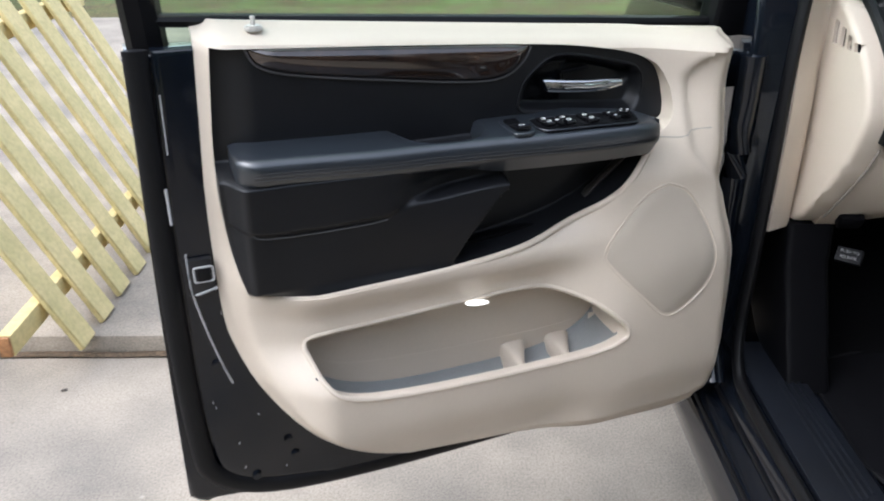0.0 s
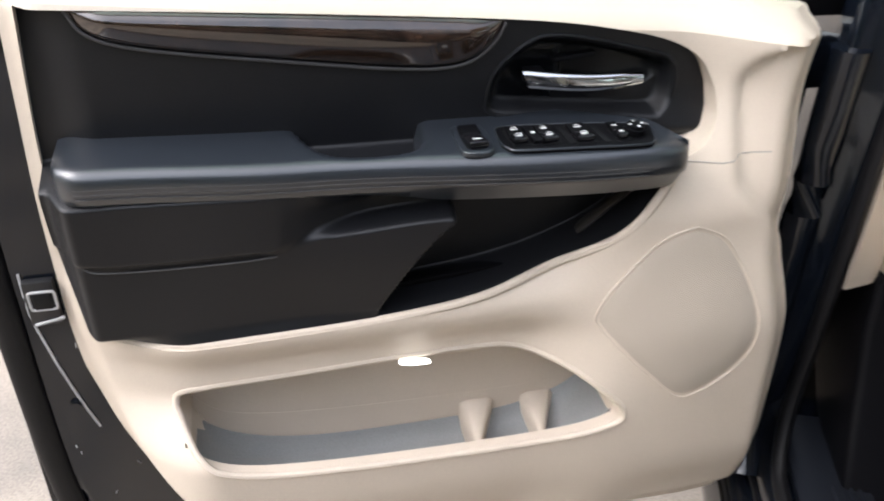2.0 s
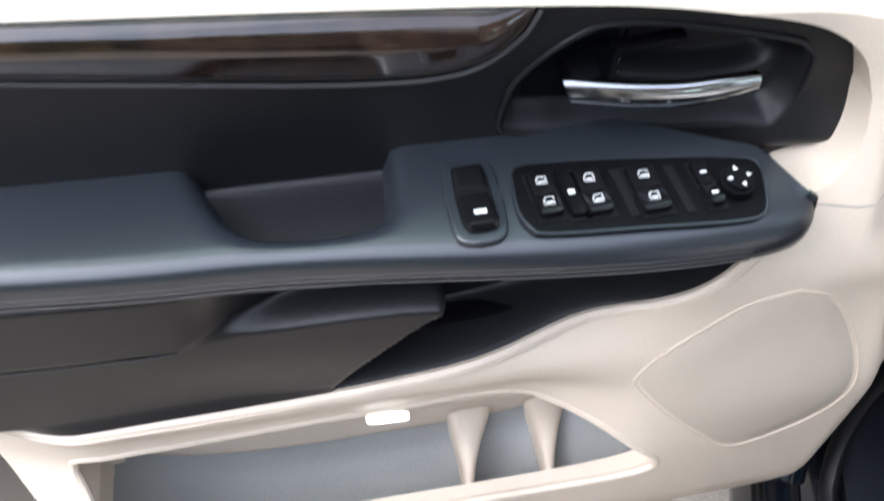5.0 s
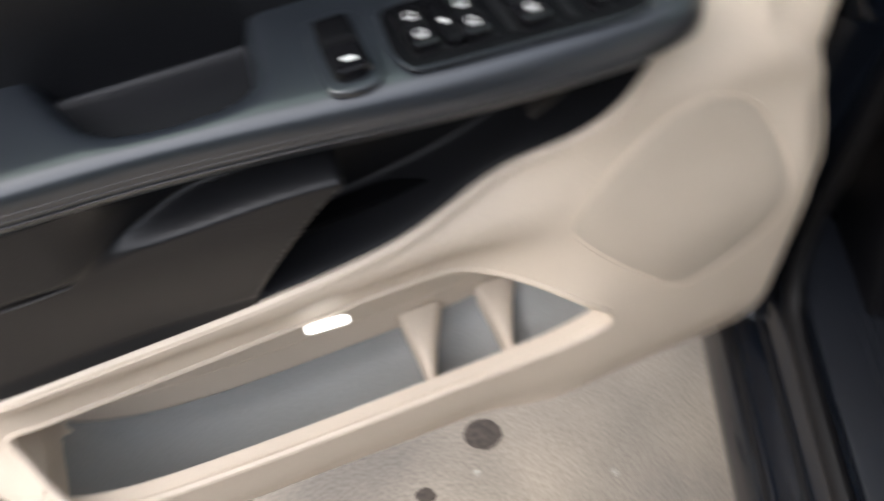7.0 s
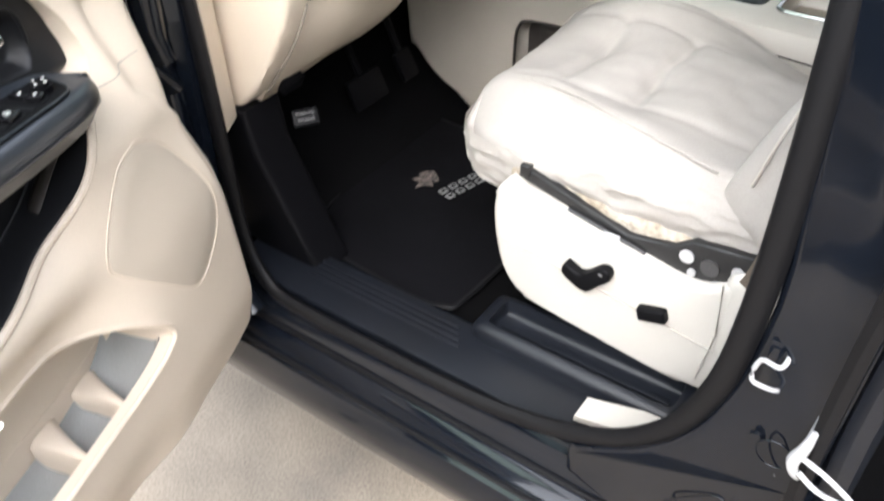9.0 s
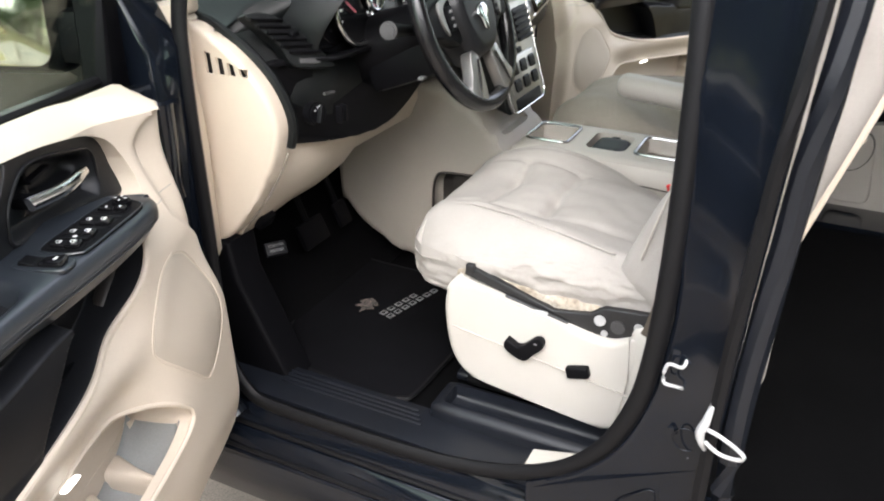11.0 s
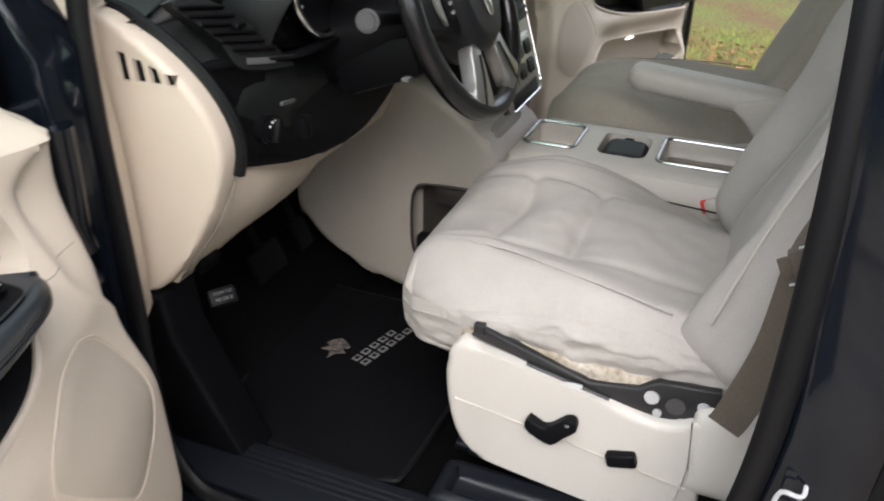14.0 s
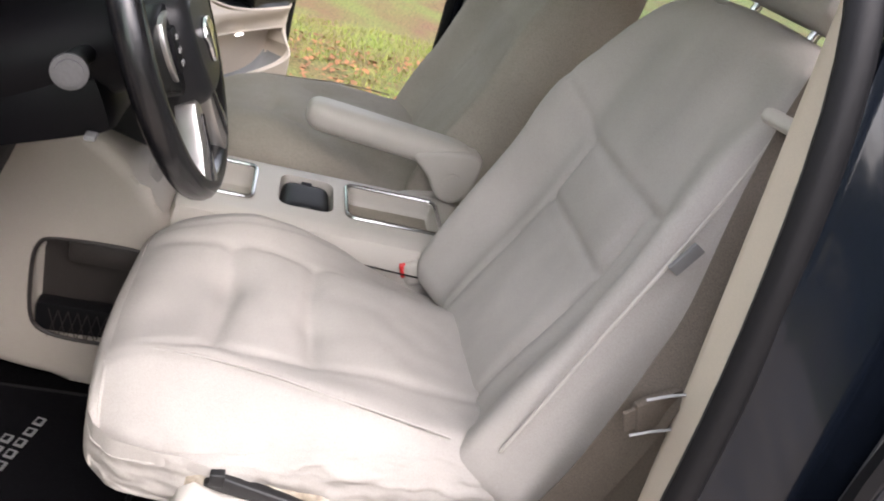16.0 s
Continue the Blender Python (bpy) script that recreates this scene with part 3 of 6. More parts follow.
# hinge pillar, door seal, B pillar
for s in (1, -1):
    def flip(bm):
        if s < 0:
            for v in bm.verts:
                v.co.x = 2 * XC - v.co.x
        return bm
    part("hinge_pillar", flip(prism([(0.045, 0.30), (0.06, 0.62), (0.055, 0.95), (0.06, 1.10), (0.12, 1.20), (0.55, 1.16), (0.55, 0.30)], -0.93, -0.848, lambda a, b_, c: (c, a, b_), 0.012, 3)), PAINT, car)
    part("front_pillar", flip(tube(spline([(-0.80, 0.42, 1.13), (-0.79, 0.20, 1.26), (-0.75, -0.10, 1.44), (-0.70, -0.40, 1.57)]), 0.045, 10)), PAINT, car)
    part("front_pillar_trim", flip(tube(spline([(-0.765, 0.13, 1.10), (-0.765, 0.125, 1.17), (-0.755, 0.07, 1.27), (-0.72, -0.12, 1.40), (-0.67, -0.40, 1.53)]), 0.032, 10, flat=0.8)), BEIGE, car, "beige windscreen pillar trim")
    seal = spline([(-0.70, -0.70, 1.58), (-0.80, -0.765, 1.45), (-0.865, -0.79, 1.33), (-0.895, -0.805, 1.12), (-0.905, -0.808, 0.90), (-0.903, -0.80, 0.745), (-0.90, -0.782, 0.65), (-0.895, -0.742, 0.56), (-0.89, -0.67, 0.485), (-0.886, -0.56, 0.435), (-0.886, -0.40, 0.412), (-0.886, -0.10, 0.409),
                  (-0.884, -0.02, 0.43), (-0.874, 0.03, 0.50), (-0.866, 0.045, 0.62), (-0.862, 0.05, 0.80), (-0.858, 0.058, 1.02), (-0.845, 0.062, 1.17), (-0.82, 0.03, 1.29), (-0.77, -0.12, 1.43), (-0.70, -0.42, 1.57)], 5)
    part("door_seal", flip(tube(seal, 0.015, 10, flat=0.75, up=(1, 0, 0.1))), RUBBER, car, "black rubber door seal")
    front = [(-0.815, 1.62), (-0.805, 1.30), (-0.815, 1.0), (-0.82, 0.82), (-0.80, 0.67), (-0.765, 0.575), (-0.70, 0.50), (-0.62, 0.445)]
    pil = [(p[0], p[1]) for p in spline([(a, b_, 0) for a, b_ in front], 4)] + [(-0.62, 0.39), (-0.905, 0.36), (-0.91, 0.62), (-0.92, 0.9), (-0.935, 1.2), (-0.95, 1.62)]

    def lean(a, b_, c):
        return (c + 0.25 * max(0.0, b_ - 1.12) ** 1.3 + (0.052 * step(-0.93, -0.80, a) if c < -0.92 else 0.0), a, b_)
    part("centre_pillar", flip(prism(pil, -0.955, -0.875, lean, 0.011, 3)), PAINT, car, "glossy dark painted centre pillar")
    inner = [(-0.83, 1.55), (-0.83, 1.0), (-0.85, 0.75), (-0.85, 0.62), (-0.83, 0.53), (-0.80, 0.44), (-0.90, 0.44), (-0.905, 0.8), (-0.915, 1.2), (-0.93, 1.55)]
    part("pillar_trim", flip(prism(inner, -0.885, -0.80, lean, 0.02, 3)), BEIGE if s > 0 else BLACKP, car, "plastic inner pillar trim")
    part("pillar_edge", flip(tube(spline([(-0.94, -0.930, 0.40), (-0.94, -0.930, 0.7), (-0.94, -0.943, 1.0), (-0.925, -0.960, 1.25), (-0.83, -0.975, 1.6)]), 0.017, 8)), SILLPL, car, "black rubber strip on the pillar")
    part("pillar_groove", flip(tube(spline([(-0.957, -0.900, 0.42), (-0.957, -0.902, 0.7), (-0.957, -0.913, 1.0), (-0.945, -0.930, 1.25), (-0.84, -0.947, 1.6)]), 0.010, 6)), RUBBER, car)
# added bulge, shaped to give the sky reflection of the concave jamb paint
part("jamb_glint_tube", tube(spline([(-0.925, 0.060, 1.02), (-0.925, 0.062, 0.80), (-0.928, 0.055, 0.60), (-0.930, 0.030, 0.47), (-0.932, -0.03, 0.40)], 5), 0.024, 12), PAINT, car, "painted tube added to catch the sky highlight on the door frame")
# strikers on the near pillar
part("striker", tube(spline([(-0.900, -0.850, 0.792), (-0.918, -0.850, 0.776), (-0.930, -0.846, 0.768), (-0.930, -0.827, 0.768), (-0.930, -0.824, 0.738), (-0.930, -0.842, 0.735), (-0.920, -0.850, 0.728), (-0.900, -0.850, 0.712)], 4), 0.0026, 8), CLIPW, car, "bright metal door striker")
part("striker_plate", box((-0.912, -0.845, 0.750), (0.006, 0.034, 0.07), 0.002), PAINT, car)
hook = part("latch_hook", tube(spline([(-0.968, -0.897, 0.745), (-0.974, -0.893, 0.722), (-0.975, -0.888, 0.703), (-0.972, -0.893, 0.682), (-0.962, -0.897, 0.668)], 4), [0.003 + 0.0035 * math.sin(math.pi * min(1.0, k / 13)) for k in range(17)], 8, up=(1, 0, 0)), CLIPW, car, "white coated latch hook")
part("hook_loop", tube(spline([(-0.974, -0.893, 0.712), (-0.978, -0.915, 0.708), (-0.980, -0.938, 0.697), (-0.980, -0.948, 0.688), (-0.978, -0.942, 0.679), (-0.976, -0.918, 0.678), (-0.974, -0.896, 0.690)], 4), 0.0030, 8, up=(1, 0, 0)), CLIPW, hook)
part("hook_stem", tube([(-0.938, -0.897, 0.735), (-0.970, -0.895, 0.735)], 0.004, 8), CLIPW, hook)
for y, z in ((-0.845, 0.655), (-0.87, 0.60), (-0.84, 0.56)):
    part("pillar_bolt", disc((-0.925, y, z), 0.009, 0.006, (1, 0, 0), 12), PAINT, car)
part("jamb_boss", ring((-0.937, -0.868, 0.655), 0.019, 0.0013, (1, 0, 0), 28, 6), PAINT, car, "round stamping in the pillar foot")
for pts in ([(-0.905, 0.585), (-0.872, 0.60), (-0.848, 0.575), (-0.846, 0.52), (-0.88, 0.50), (-0.905, 0.515)], [(-0.835, 0.545), (-0.80, 0.52), (-0.77, 0.48), (-0.80, 0.465), (-0.835, 0.48)]):
    part("jamb_stamping", tube(spline([(-0.9375, a, b_) for a, b_ in pts], 4, True), 0.0015, 6, up=(1, 0, 0), closed=True), PAINT, car)
part("jamb_lip", tube(spline([(-0.952, -0.893, 0.42), (-0.953, -0.895, 0.60), (-0.954, -0.900, 0.80), (-0.953, -0.908, 1.0), (-0.94, -0.925, 1.25)]), 0.0035, 6), GREYRUB, car, "thin grey edge along the pillar")
for k in range(44):
    r = random.Random(k)
    part("paint_chip", box((-0.936, -0.865 - r.uniform(0, 0.045), 0.46 + r.uniform(0, 0.17)), (0.0012, r.uniform(0.0007, 0.002), r.uniform(0.001, 0.005)), 0), CLIPW, car)

# shell that closes the car: roof, screens, right wall, tail, nose
roofp = [(-0.30, 1.585), (-0.5, 1.63), (-1.2, 1.66), (-2.4, 1.63), (-3.0, 1.58)]
roof = loft([[(XC + w, y, z) for y, z in roofp] + [(XC + w, y, z - 0.05) for y, z in roofp[::-1]] for w in (-0.68, -0.4, 0, 0.4, 0.68)])
part("roof", roof, HEAD, car, "pale roof lining")
skin = loft([[(XC + w, y, z + 0.035 - d) for y, z in roofp] + [(XC + w, y, z + 0.004) for y, z in roofp[::-1]] for w, d in ((-0.74, 0.03), (-0.62, 0.008), (-0.3, 0.0), (0.3, 0.0), (0.62, 0.008), (0.74, 0.03))])
part("roof_skin", skin, PAINT, car, "dark painted roof")
for w in (-0.78, 0.64):
    for y in (0.98, -2.35):
        wh = part("wheel", disc((w, y, 0.30), 0.30, 0.20, (1, 0, 0), 40, 0.03), RUBBER, car, "black tyre")
        part("rim", disc((w + (-0.10 if w < 0 else 0.10), y, 0.30), 0.19, 0.02, (1, 0, 0), 32, 0.006), SILVER, wh, "silver rim")
part("tail_skin", box((XC, -3.05, 0.93), (1.62, 0.03, 1.30), 0.012), PAINT, car, "dark painted tailgate")
part("windscreen", prism([(-0.66, 0.0), (0.66, 0.0), (0.58, 1.0), (-0.58, 1.0)], 0, 0.005, lambda a, b_, c: (XC + a, 0.50 - 0.84 * b_, 1.10 + 0.49 * b_ + c), 0), SCREEN, car, "clear windscreen glass").visible_shadow = False
part("cowl", prism([(0.34, 1.06), (0.36, 1.11), (0.55, 1.10), (0.9, 1.03), (1.5, 0.93), (1.75, 0.75), (1.75, 0.3), (0.5, 0.3)], -0.80, 0.66, lambda a, b_, c: (c, a, b_), 0.04, 3), PAINT, car, "dark bonnet and nose")
part("wiper", tube([(-0.5, 0.40, 1.175), (-0.1, 0.36, 1.195), (0.25, 0.37, 1.19)], 0.008, 6), RUBBER, car)
part("tail", box((XC, -3.0, 0.95), (1.6, 0.08, 1.3), 0.02), BEIGE_GREY, car)
part("rear_quarter", box((-0.87, -2.75, 0.9), (0.12, 0.55, 1.3), 0.02), PAINT, car)
part("slide_rail_roof", box((-0.74, -1.7, 1.60), (0.06, 1.9, 0.06), 0.01), PAINT, car)

# sliding door opposite, seen from inside
far = thing("sliding_door", (0.80, -1.7, 0.40), "closed sliding door with black upper trim and beige lower panel", "car door")
part("lower_panel", prism([(-0.95, 0.40), (-2.2, 0.40), (-2.2, 0.77), (-1.6, 0.735), (-1.25, 0.70), (-1.05, 0.662), (-0.95, 0.655)], 0.745, 0.80, lambda a, b_, c: (c, a, b_), 0.008), BEIGE_GREY, far, "beige lower trim panel")
part("upper_panel", prism([(-0.95, 0.660), (-1.05, 0.668), (-1.25, 0.706), (-1.6, 0.742), (-2.2, 0.778), (-2.2, 1.05), (-0.95, 1.06)], 0.750, 0.80, lambda a, b_, c: (c, a, b_), 0.010), BLACKP, far, "black upper trim panel")
part("pull_bezel", tube(spline([(0.748, -1.10, 0.78), (0.744, -1.08, 0.86), (0.744, -1.085, 0.95), (0.746, -1.13, 0.985), (0.744, -1.20, 0.98), (0.742, -1.255, 0.95), (0.742, -1.27, 0.83), (0.746, -1.25, 0.775), (0.748, -1.16, 0.77)], 4, True), 0.012, 8, closed=True), BLACKP, far, "moulded black handle surround")
part("pull_handle", tube(spline([(0.735, -1.15, 0.80), (0.715, -1.155, 0.87), (0.735, -1.17, 0.95)]), 0.016, 8), BLACKP, far)
part("belt_strip", box((0.77, -1.6, 1.072), (0.06, 1.23, 0.02), 0.006), BEIGE_GREY, far, "grey beige window ledge")
ch = part("cup_handle", prism([(p[0], p[1]) for p in spline([(-1.003, 0.430, 0), (-0.996, 0.51, 0), (-0.995, 0.60, 0), (-1.015, 0.648, 0), (-1.063, 0.655, 0), (-1.095, 0.616, 0), (-1.105, 0.53, 0), (-1.110, 0.435, 0), (-1.06, 0.422, 0)], 4, True)], 0.728, 0.750, lambda a, b_, c: (c, a, b_), 0.008, 3), BEIGE_GREY, far, "moulded beige cup shaped pocket")
oval = [(-1.046 + 0.046 * math.cos(k * math.tau / 28) - 0.010 * math.sin(k * math.tau / 28), 0.588 + 0.062 * math.sin(k * math.tau / 28)) for k in range(28)]
part("cup_oval", prism(oval, 0.7245, 0.730, lambda a, b_, c: (c, a, b_), 0.003), BEIGE_GREY, ch, "oval lid")
part("cup_groove", tube([(0.7275, a, b_) for a, b_ in oval], 0.0028, 6, up=(1, 0, 0), closed=True), GREYRUB, ch)
part("window_frame", join(box((0.80, -1.02, 1.34), (0.05, 0.07, 0.52), 0.01), box((0.79, -2.18, 1.34), (0.05, 0.07, 0.52), 0.01), box((0.74, -1.6, 1.59), (0.08, 1.23, 0.04), 0.01)), BLACKP, far)
part("window_pane", box((0.79, -1.6, 1.33), (0.005, 1.1, 0.5), 0), GLASS, far, "tinted window glass").visible_shadow = False
part("rear_side_wall", box((0.80, -2.62, 1.0), (0.06, 0.8, 1.25), 0.01), BEIGE_GREY, car)


# ---- front doors ----
def front_door(name, at, turn, mirror, label):
    d = thing(name, at, label, "car door", turn=turn)

    def put(a, b_, c):  # along the door, height, towards the cabin
        return (a, c, b_)

    def add(nm, bm, mat, parent=None, lab="", smooth=40):
        return part(nm, mirrored(bm) if mirror else bm, mat, parent or d, lab, True, smooth)

    def s2(pts, n=6):
        return spline([(a, b_, 0) for a, b_ in pts], n)

    # painted shell with the jamb round the trim
    shell = [(p[0], p[1]) for p in s2([(-0.05, 0.33), (0.2, 0.305), (0.55, 0.298), (0.85, 0.302), (0.962, 0.312)], 4)] + \
            [(p[0], p[1]) for p in s2([(0.975, 0.325), (0.972, 0.62), (0.966, 0.9), (0.958, 1.09)], 4)] + [(0.5, 1.065), (-0.05, 1.02)]
    add("shell", prism(shell, -0.20, -0.105, put, 0.012, 3), PAINT, lab="glossy dark painted door shell")
    jamb = [(p[0], p[1]) for p in s2([(0.30, 0.325), (0.62, 0.325), (0.80, 0.335), (0.90, 0.37), (0.925, 0.45), (0.93, 0.7), (0.925, 1.10)], 5)] + [(0.8, 1.10), (0.3, 1.06)]
    add("jamb", prism(jamb, -0.11, -0.082, put, 0.01, 3), PAINT)
    add("seal", tube([(p[0], -0.088, p[1]) for p in s2([(0.35, 0.318), (0.62, 0.312), (0.83, 0.325), (0.925, 0.375), (0.945, 0.46), (0.95, 0.7), (0.945, 1.10)], 5)], 0.017, 10, flat=0.5, up=(0, 1, 0)), RUBBER, lab="black rubber door seal")
    for a, b_ in ((0.79, 0.385), (0.86, 0.36), (0.80, 0.42), (0.90, 0.60)):
        add("bolt", disc((a, -0.08, b_), 0.008, 0.008, (0, 1, 0), 12), PAINT)
    la = add("latch", box((0.903, -0.082, 0.762), (0.034, 0.02, 0.06), 0.004), STEEL, lab="dark metal door latch with bright edges")
    add("latch_slot", box((0.90, -0.071, 0.768), (0.020, 0.006, 0.022), 0.002), RUBBER, la)
    add("latch_edge", tube([(0.900 + p, -0.070, 0.768 + q) for p, q in rect(0.014, 0.012, 0.003, 2)], 0.0018, 6, up=(0, 1, 0), closed=True), CLIPW, la, "bright worn metal edge")
    add("latch_edge", box((0.899, -0.072, 0.738), (0.034, 0.005, 0.0035), 0.0015, rot=(0, 12, 0)), CLIPW, la)
    rng = random.Random(3)
    for _ in range(14):
        add("paint_scratch", box((rng.uniform(0.80, 0.915), -0.0812, rng.uniform(0.36, 0.72)), (rng.uniform(0.0006, 0.0012), 0.0010, rng.uniform(0.002, 0.008)), 0, rot=(0, rng.uniform(-40, 40), 0)), CLIPW)
    for pts, r in (([(0.921, 0.800), (0.921, 0.745), (0.914, 0.70), (0.905, 0.655), (0.890, 0.595), (0.879, 0.560)], 0.0016), ([(0.934, 0.905), (0.934, 0.850)], 0.0022), ([(0.922, 1.04), (0.924, 0.955)], 0.0010)):
        add("worn_edge", tube([(p[0], -0.0805, p[1]) for p in s2(pts, 5)], r, 6), CLIPW, lab="bright worn paint edge")
    # beige trim panel
    def lift(a, b_, u, v):
        side = 1 - step(0.12, 0.38, a)
        upper = -0.052 + 0.052 * (1 - step(0.03, 0.19, a))
        mid = 0.050 - 0.024 * step(0.545, 0.40, b_) ** 2 - 0.056 * step(0.575, 0.655, b_) + 0.020 * step(0.685, 0.738, b_) - 0.066 * step(0.745, 0.82, b_)
        plain = 0.050 - 0.040 * step(0.56, 0.75, b_) - 0.062 * step(0.87, 1.0, b_)
        mid += (plain - mid) * step(0.36, 0.22, a)
        mid = upper + (mid - upper) * step(0.0, 0.17, 0.90 - a)
        wing = 0.056 - 0.026 * step(0.68, 0.84, b_) + (upper - 0.030) * step(0.84, 1.0, b_) - 0.020 * step(0.53, 0.39, b_) ** 2
        n = side * wing + (1 - side) * mid
        crease = 0.105 * min(1.0, max(0.0, (b_ - 0.775) / 0.11)) * math.sqrt(max(0.0, 1 - (max(0.0, b_ - 0.99) / 0.055) ** 2))
        n -= 0.011 * step(crease + 0.009, crease - 0.009, a) * step(0.78, 0.82, b_) * step(1.055, 1.03, b_)
        top = step(0.035, 0.0, 1.062 + 0.078 * a - b_)
        n -= 0.055 * top * top
        edge = min(u, 1 - u) * 0.9
        n -= 0.030 * (1 - step(0.0, 0.04, edge)) + 0.022 * (1 - step(0.0, 0.05, v * 0.75))
        return n
    bottom = s2([(0.0, 0.372), (0.08, 0.358), (0.235, 0.366), (0.415, 0.384), (0.59, 0.408)])
    latch = s2([(0.59, 0.408), (0.70, 0.440), (0.785, 0.498), (0.838, 0.560), (0.868, 0.63), (0.880, 0.70), (0.882, 0.87), (0.876, 1.0), (0.869, 1.131)])
    topl = s2([(0.002, 1.062), (0.31, 1.086), (0.60, 1.109), (0.869, 1.131)])
    hinge = s2([(0.0, 0.372), (-0.014, 0.43), (-0.012, 0.54), (-0.006, 0.66), (0.003, 0.72), (0.020, 0.80), (0.016, 0.90), (0.010, 1.0), (0.002, 1.062)])
    panel = slab(coons(bottom, topl, hinge, latch, 110, 110, lift), -0.10, put)
    binb = s2([(0.175, 0.912), (0.204, 0.878), (0.240, 0.834), (0.297, 0.797), (0.389, 0.766), (0.517, 0.747), (0.674, 0.738), (0.84, 0.734)])
    binl = s2([(0.84, 0.734), (0.855, 0.79), (0.864, 0.88), (0.863, 0.96), (0.858, 1.03), (0.852, 1.10)])
    bint = s2([(0.130, 0.985), (0.150, 1.019), (0.194, 1.041), (0.27, 1.057), (0.375, 1.069), (0.60, 1.085), (0.852, 1.10)])
    binh = s2([(0.175, 0.912), (0.142, 0.928), (0.128, 0.955), (0.130, 0.985)])
    hole = binb[:-1] + binl[:-1] + bint[::-1][:-1] + binh[::-1][:-1]
    pocket = s2([(0.771, 0.640), (0.752, 0.662), (0.63, 0.668), (0.50, 0.674), (0.40, 0.676), (0.345, 0.669), (0.283, 0.645), (0.240, 0.612), (0.219, 0.588), (0.228, 0.566), (0.30, 0.551), (0.489, 0.550), (0.640, 0.557), (0.715, 0.571), (0.752, 0.598)] + [(0.771, 0.640)], 5)[:-1]
    hole_cut = prism([(p[0], p[1]) for p in hole], -0.14, 0.10, put, 0)
    pocket_cut = prism([(p[0], p[1]) for p in pocket], -0.062, 0.12, put, 0)

    def bowl(a):  # the pocket's floor and how far out it reaches
        w = max(0.0, 1 - abs((a - 0.492) / 0.276) ** 3.2) ** 0.5
        return 0.604 - 0.136 * w, min(0.030, lift(a, 0.52, 0.5, 0.5) - 0.014)
    deep = []
    for k in range(33):
        a = 0.221 + 0.543 * k / 32
        fz, fc = bowl(a)
        deep.append([(a, -0.0615, fz + 0.02), (a, -0.045, fz + 0.004), (a, -0.02, fz), (a, fc - 0.008, fz), (a, fc, fz + 0.008), (a, fc, 0.607), (a, -0.0615, 0.607)])
    panel = carve(panel, hole_cut, pocket_cut, loft(deep))
    panel = add("trim_panel", panel, BEIGE, lab="beige moulded plastic door trim", smooth=35)
    add("pocket_lip", tube([(p[0], lift(p[0], p[1], 0.5, 0.5) - 0.002, p[1]) for p in pocket], 0.0045, 8, up=(0, 1, 0), closed=True), BEIGE, panel)
    add("edge_lip", tube([(p[0], lift(p[0], p[1] - 0.01, 0.5, 0.5) - 0.005, p[1] - 0.001) for p in binb], 0.0055, 8, up=(0, 1, 0)), BEIGE, panel)
    # map pocket: liner and two bottle dividers
    liner = []
    for k in range(41):
        a = 0.226 + 0.532 * k / 40
        fz, fc = bowl(a)
        r = max(0.0, 0.604 - fz) / 0.136
        pr = [(-0.0600, fz + 0.036 * r + 0.004), (-0.0575, fz + 0.032 * r + 0.004), (-0.052, fz + 0.018 * r + 0.003), (-0.038, fz + 0.010 * r + 0.003), (-0.012, fz + 0.004), (fc - 0.012, fz + 0.004), (fc - 0.003, fz + 0.010 * r + 0.003), (fc - 0.001, fz + 0.03 * r + 0.003), (fc + 0.0005, fz + 0.03 * r), (fc - 0.004, fz - 0.003), (-0.0605, fz - 0.003)]
        liner.append([(a, p, q) for p, q in pr])
    add("pocket_liner", loft(liner), LINER, panel, "grey rubber pocket liner", 70)
    for a in (0.385, 0.296):
        secs = []
        for k in range(15):
            s = k / 14
            n = -0.0597 + 0.0890 * s
            w = 0.005 + 0.024 * (1 - s) ** 1.7 + 0.004 * max(0.0, s - 0.7)
            c, zt = a + 0.018 * s, 0.536 - 0.012 * s
            secs.append([(c - w * 0.75, n, 0.466), (c - w * 0.85, n, zt - 0.026), (c - w * 0.85, n, zt - 0.005), (c - w * 0.5, n, zt), (c + w * 0.5, n, zt), (c + w * 0.85, n, zt - 0.005), (c + w * 0.85, n, zt - 0.026), (c + w * 0.75, n, 0.466)])
        add("divider", loft(secs), BEIGE, panel, "beige bottle divider", 70)
    lens = soft_box((0.484, -0.0005, 0.668), (0.040, 0.010, 0.006), 0.0035, 8, lambda u, q: Vector((q.x, q.y, q.z * (1 - 0.7 * u.x * u.x) + 0.002 * u.x)))
    add("courtesy_lamp", lens, LENS, panel, "small lit clear lamp lens above the pocket")
    seam = [(0.185, 0.913), (0.155, 0.911), (0.125, 0.909), (0.112, 0.911), (0.10, 0.916), (0.085, 0.917), (0.062, 0.9175)]
    add("panel_seam", tube([(a, lift(a, b_, 0.5, 0.5) - 0.0008, b_) for a, b_ in seam], 0.0013, 6), BEIGE_SHADE, panel, "fine shadow gap in the trim")
    # speaker
    sp = s2([(0.155, 0.842), (0.112, 0.820), (0.070, 0.752), (0.055, 0.693), (0.074, 0.641), (0.140, 0.600), (0.195, 0.642), (0.258, 0.708), (0.264, 0.735), (0.240, 0.775), (0.195, 0.826)] + [(0.155, 0.842)], 5)[:-1]
    def spn(a, b_):
        return lift(a, b_, 0.5, 0.5)
    bm = bmesh.new()
    c = Vector((sum(p[0] for p in sp) / len(sp), sum(p[1] for p in sp) / len(sp), 0))
    rings = [[c.lerp(p, k / 7) for p in sp] for k in range(1, 8)]
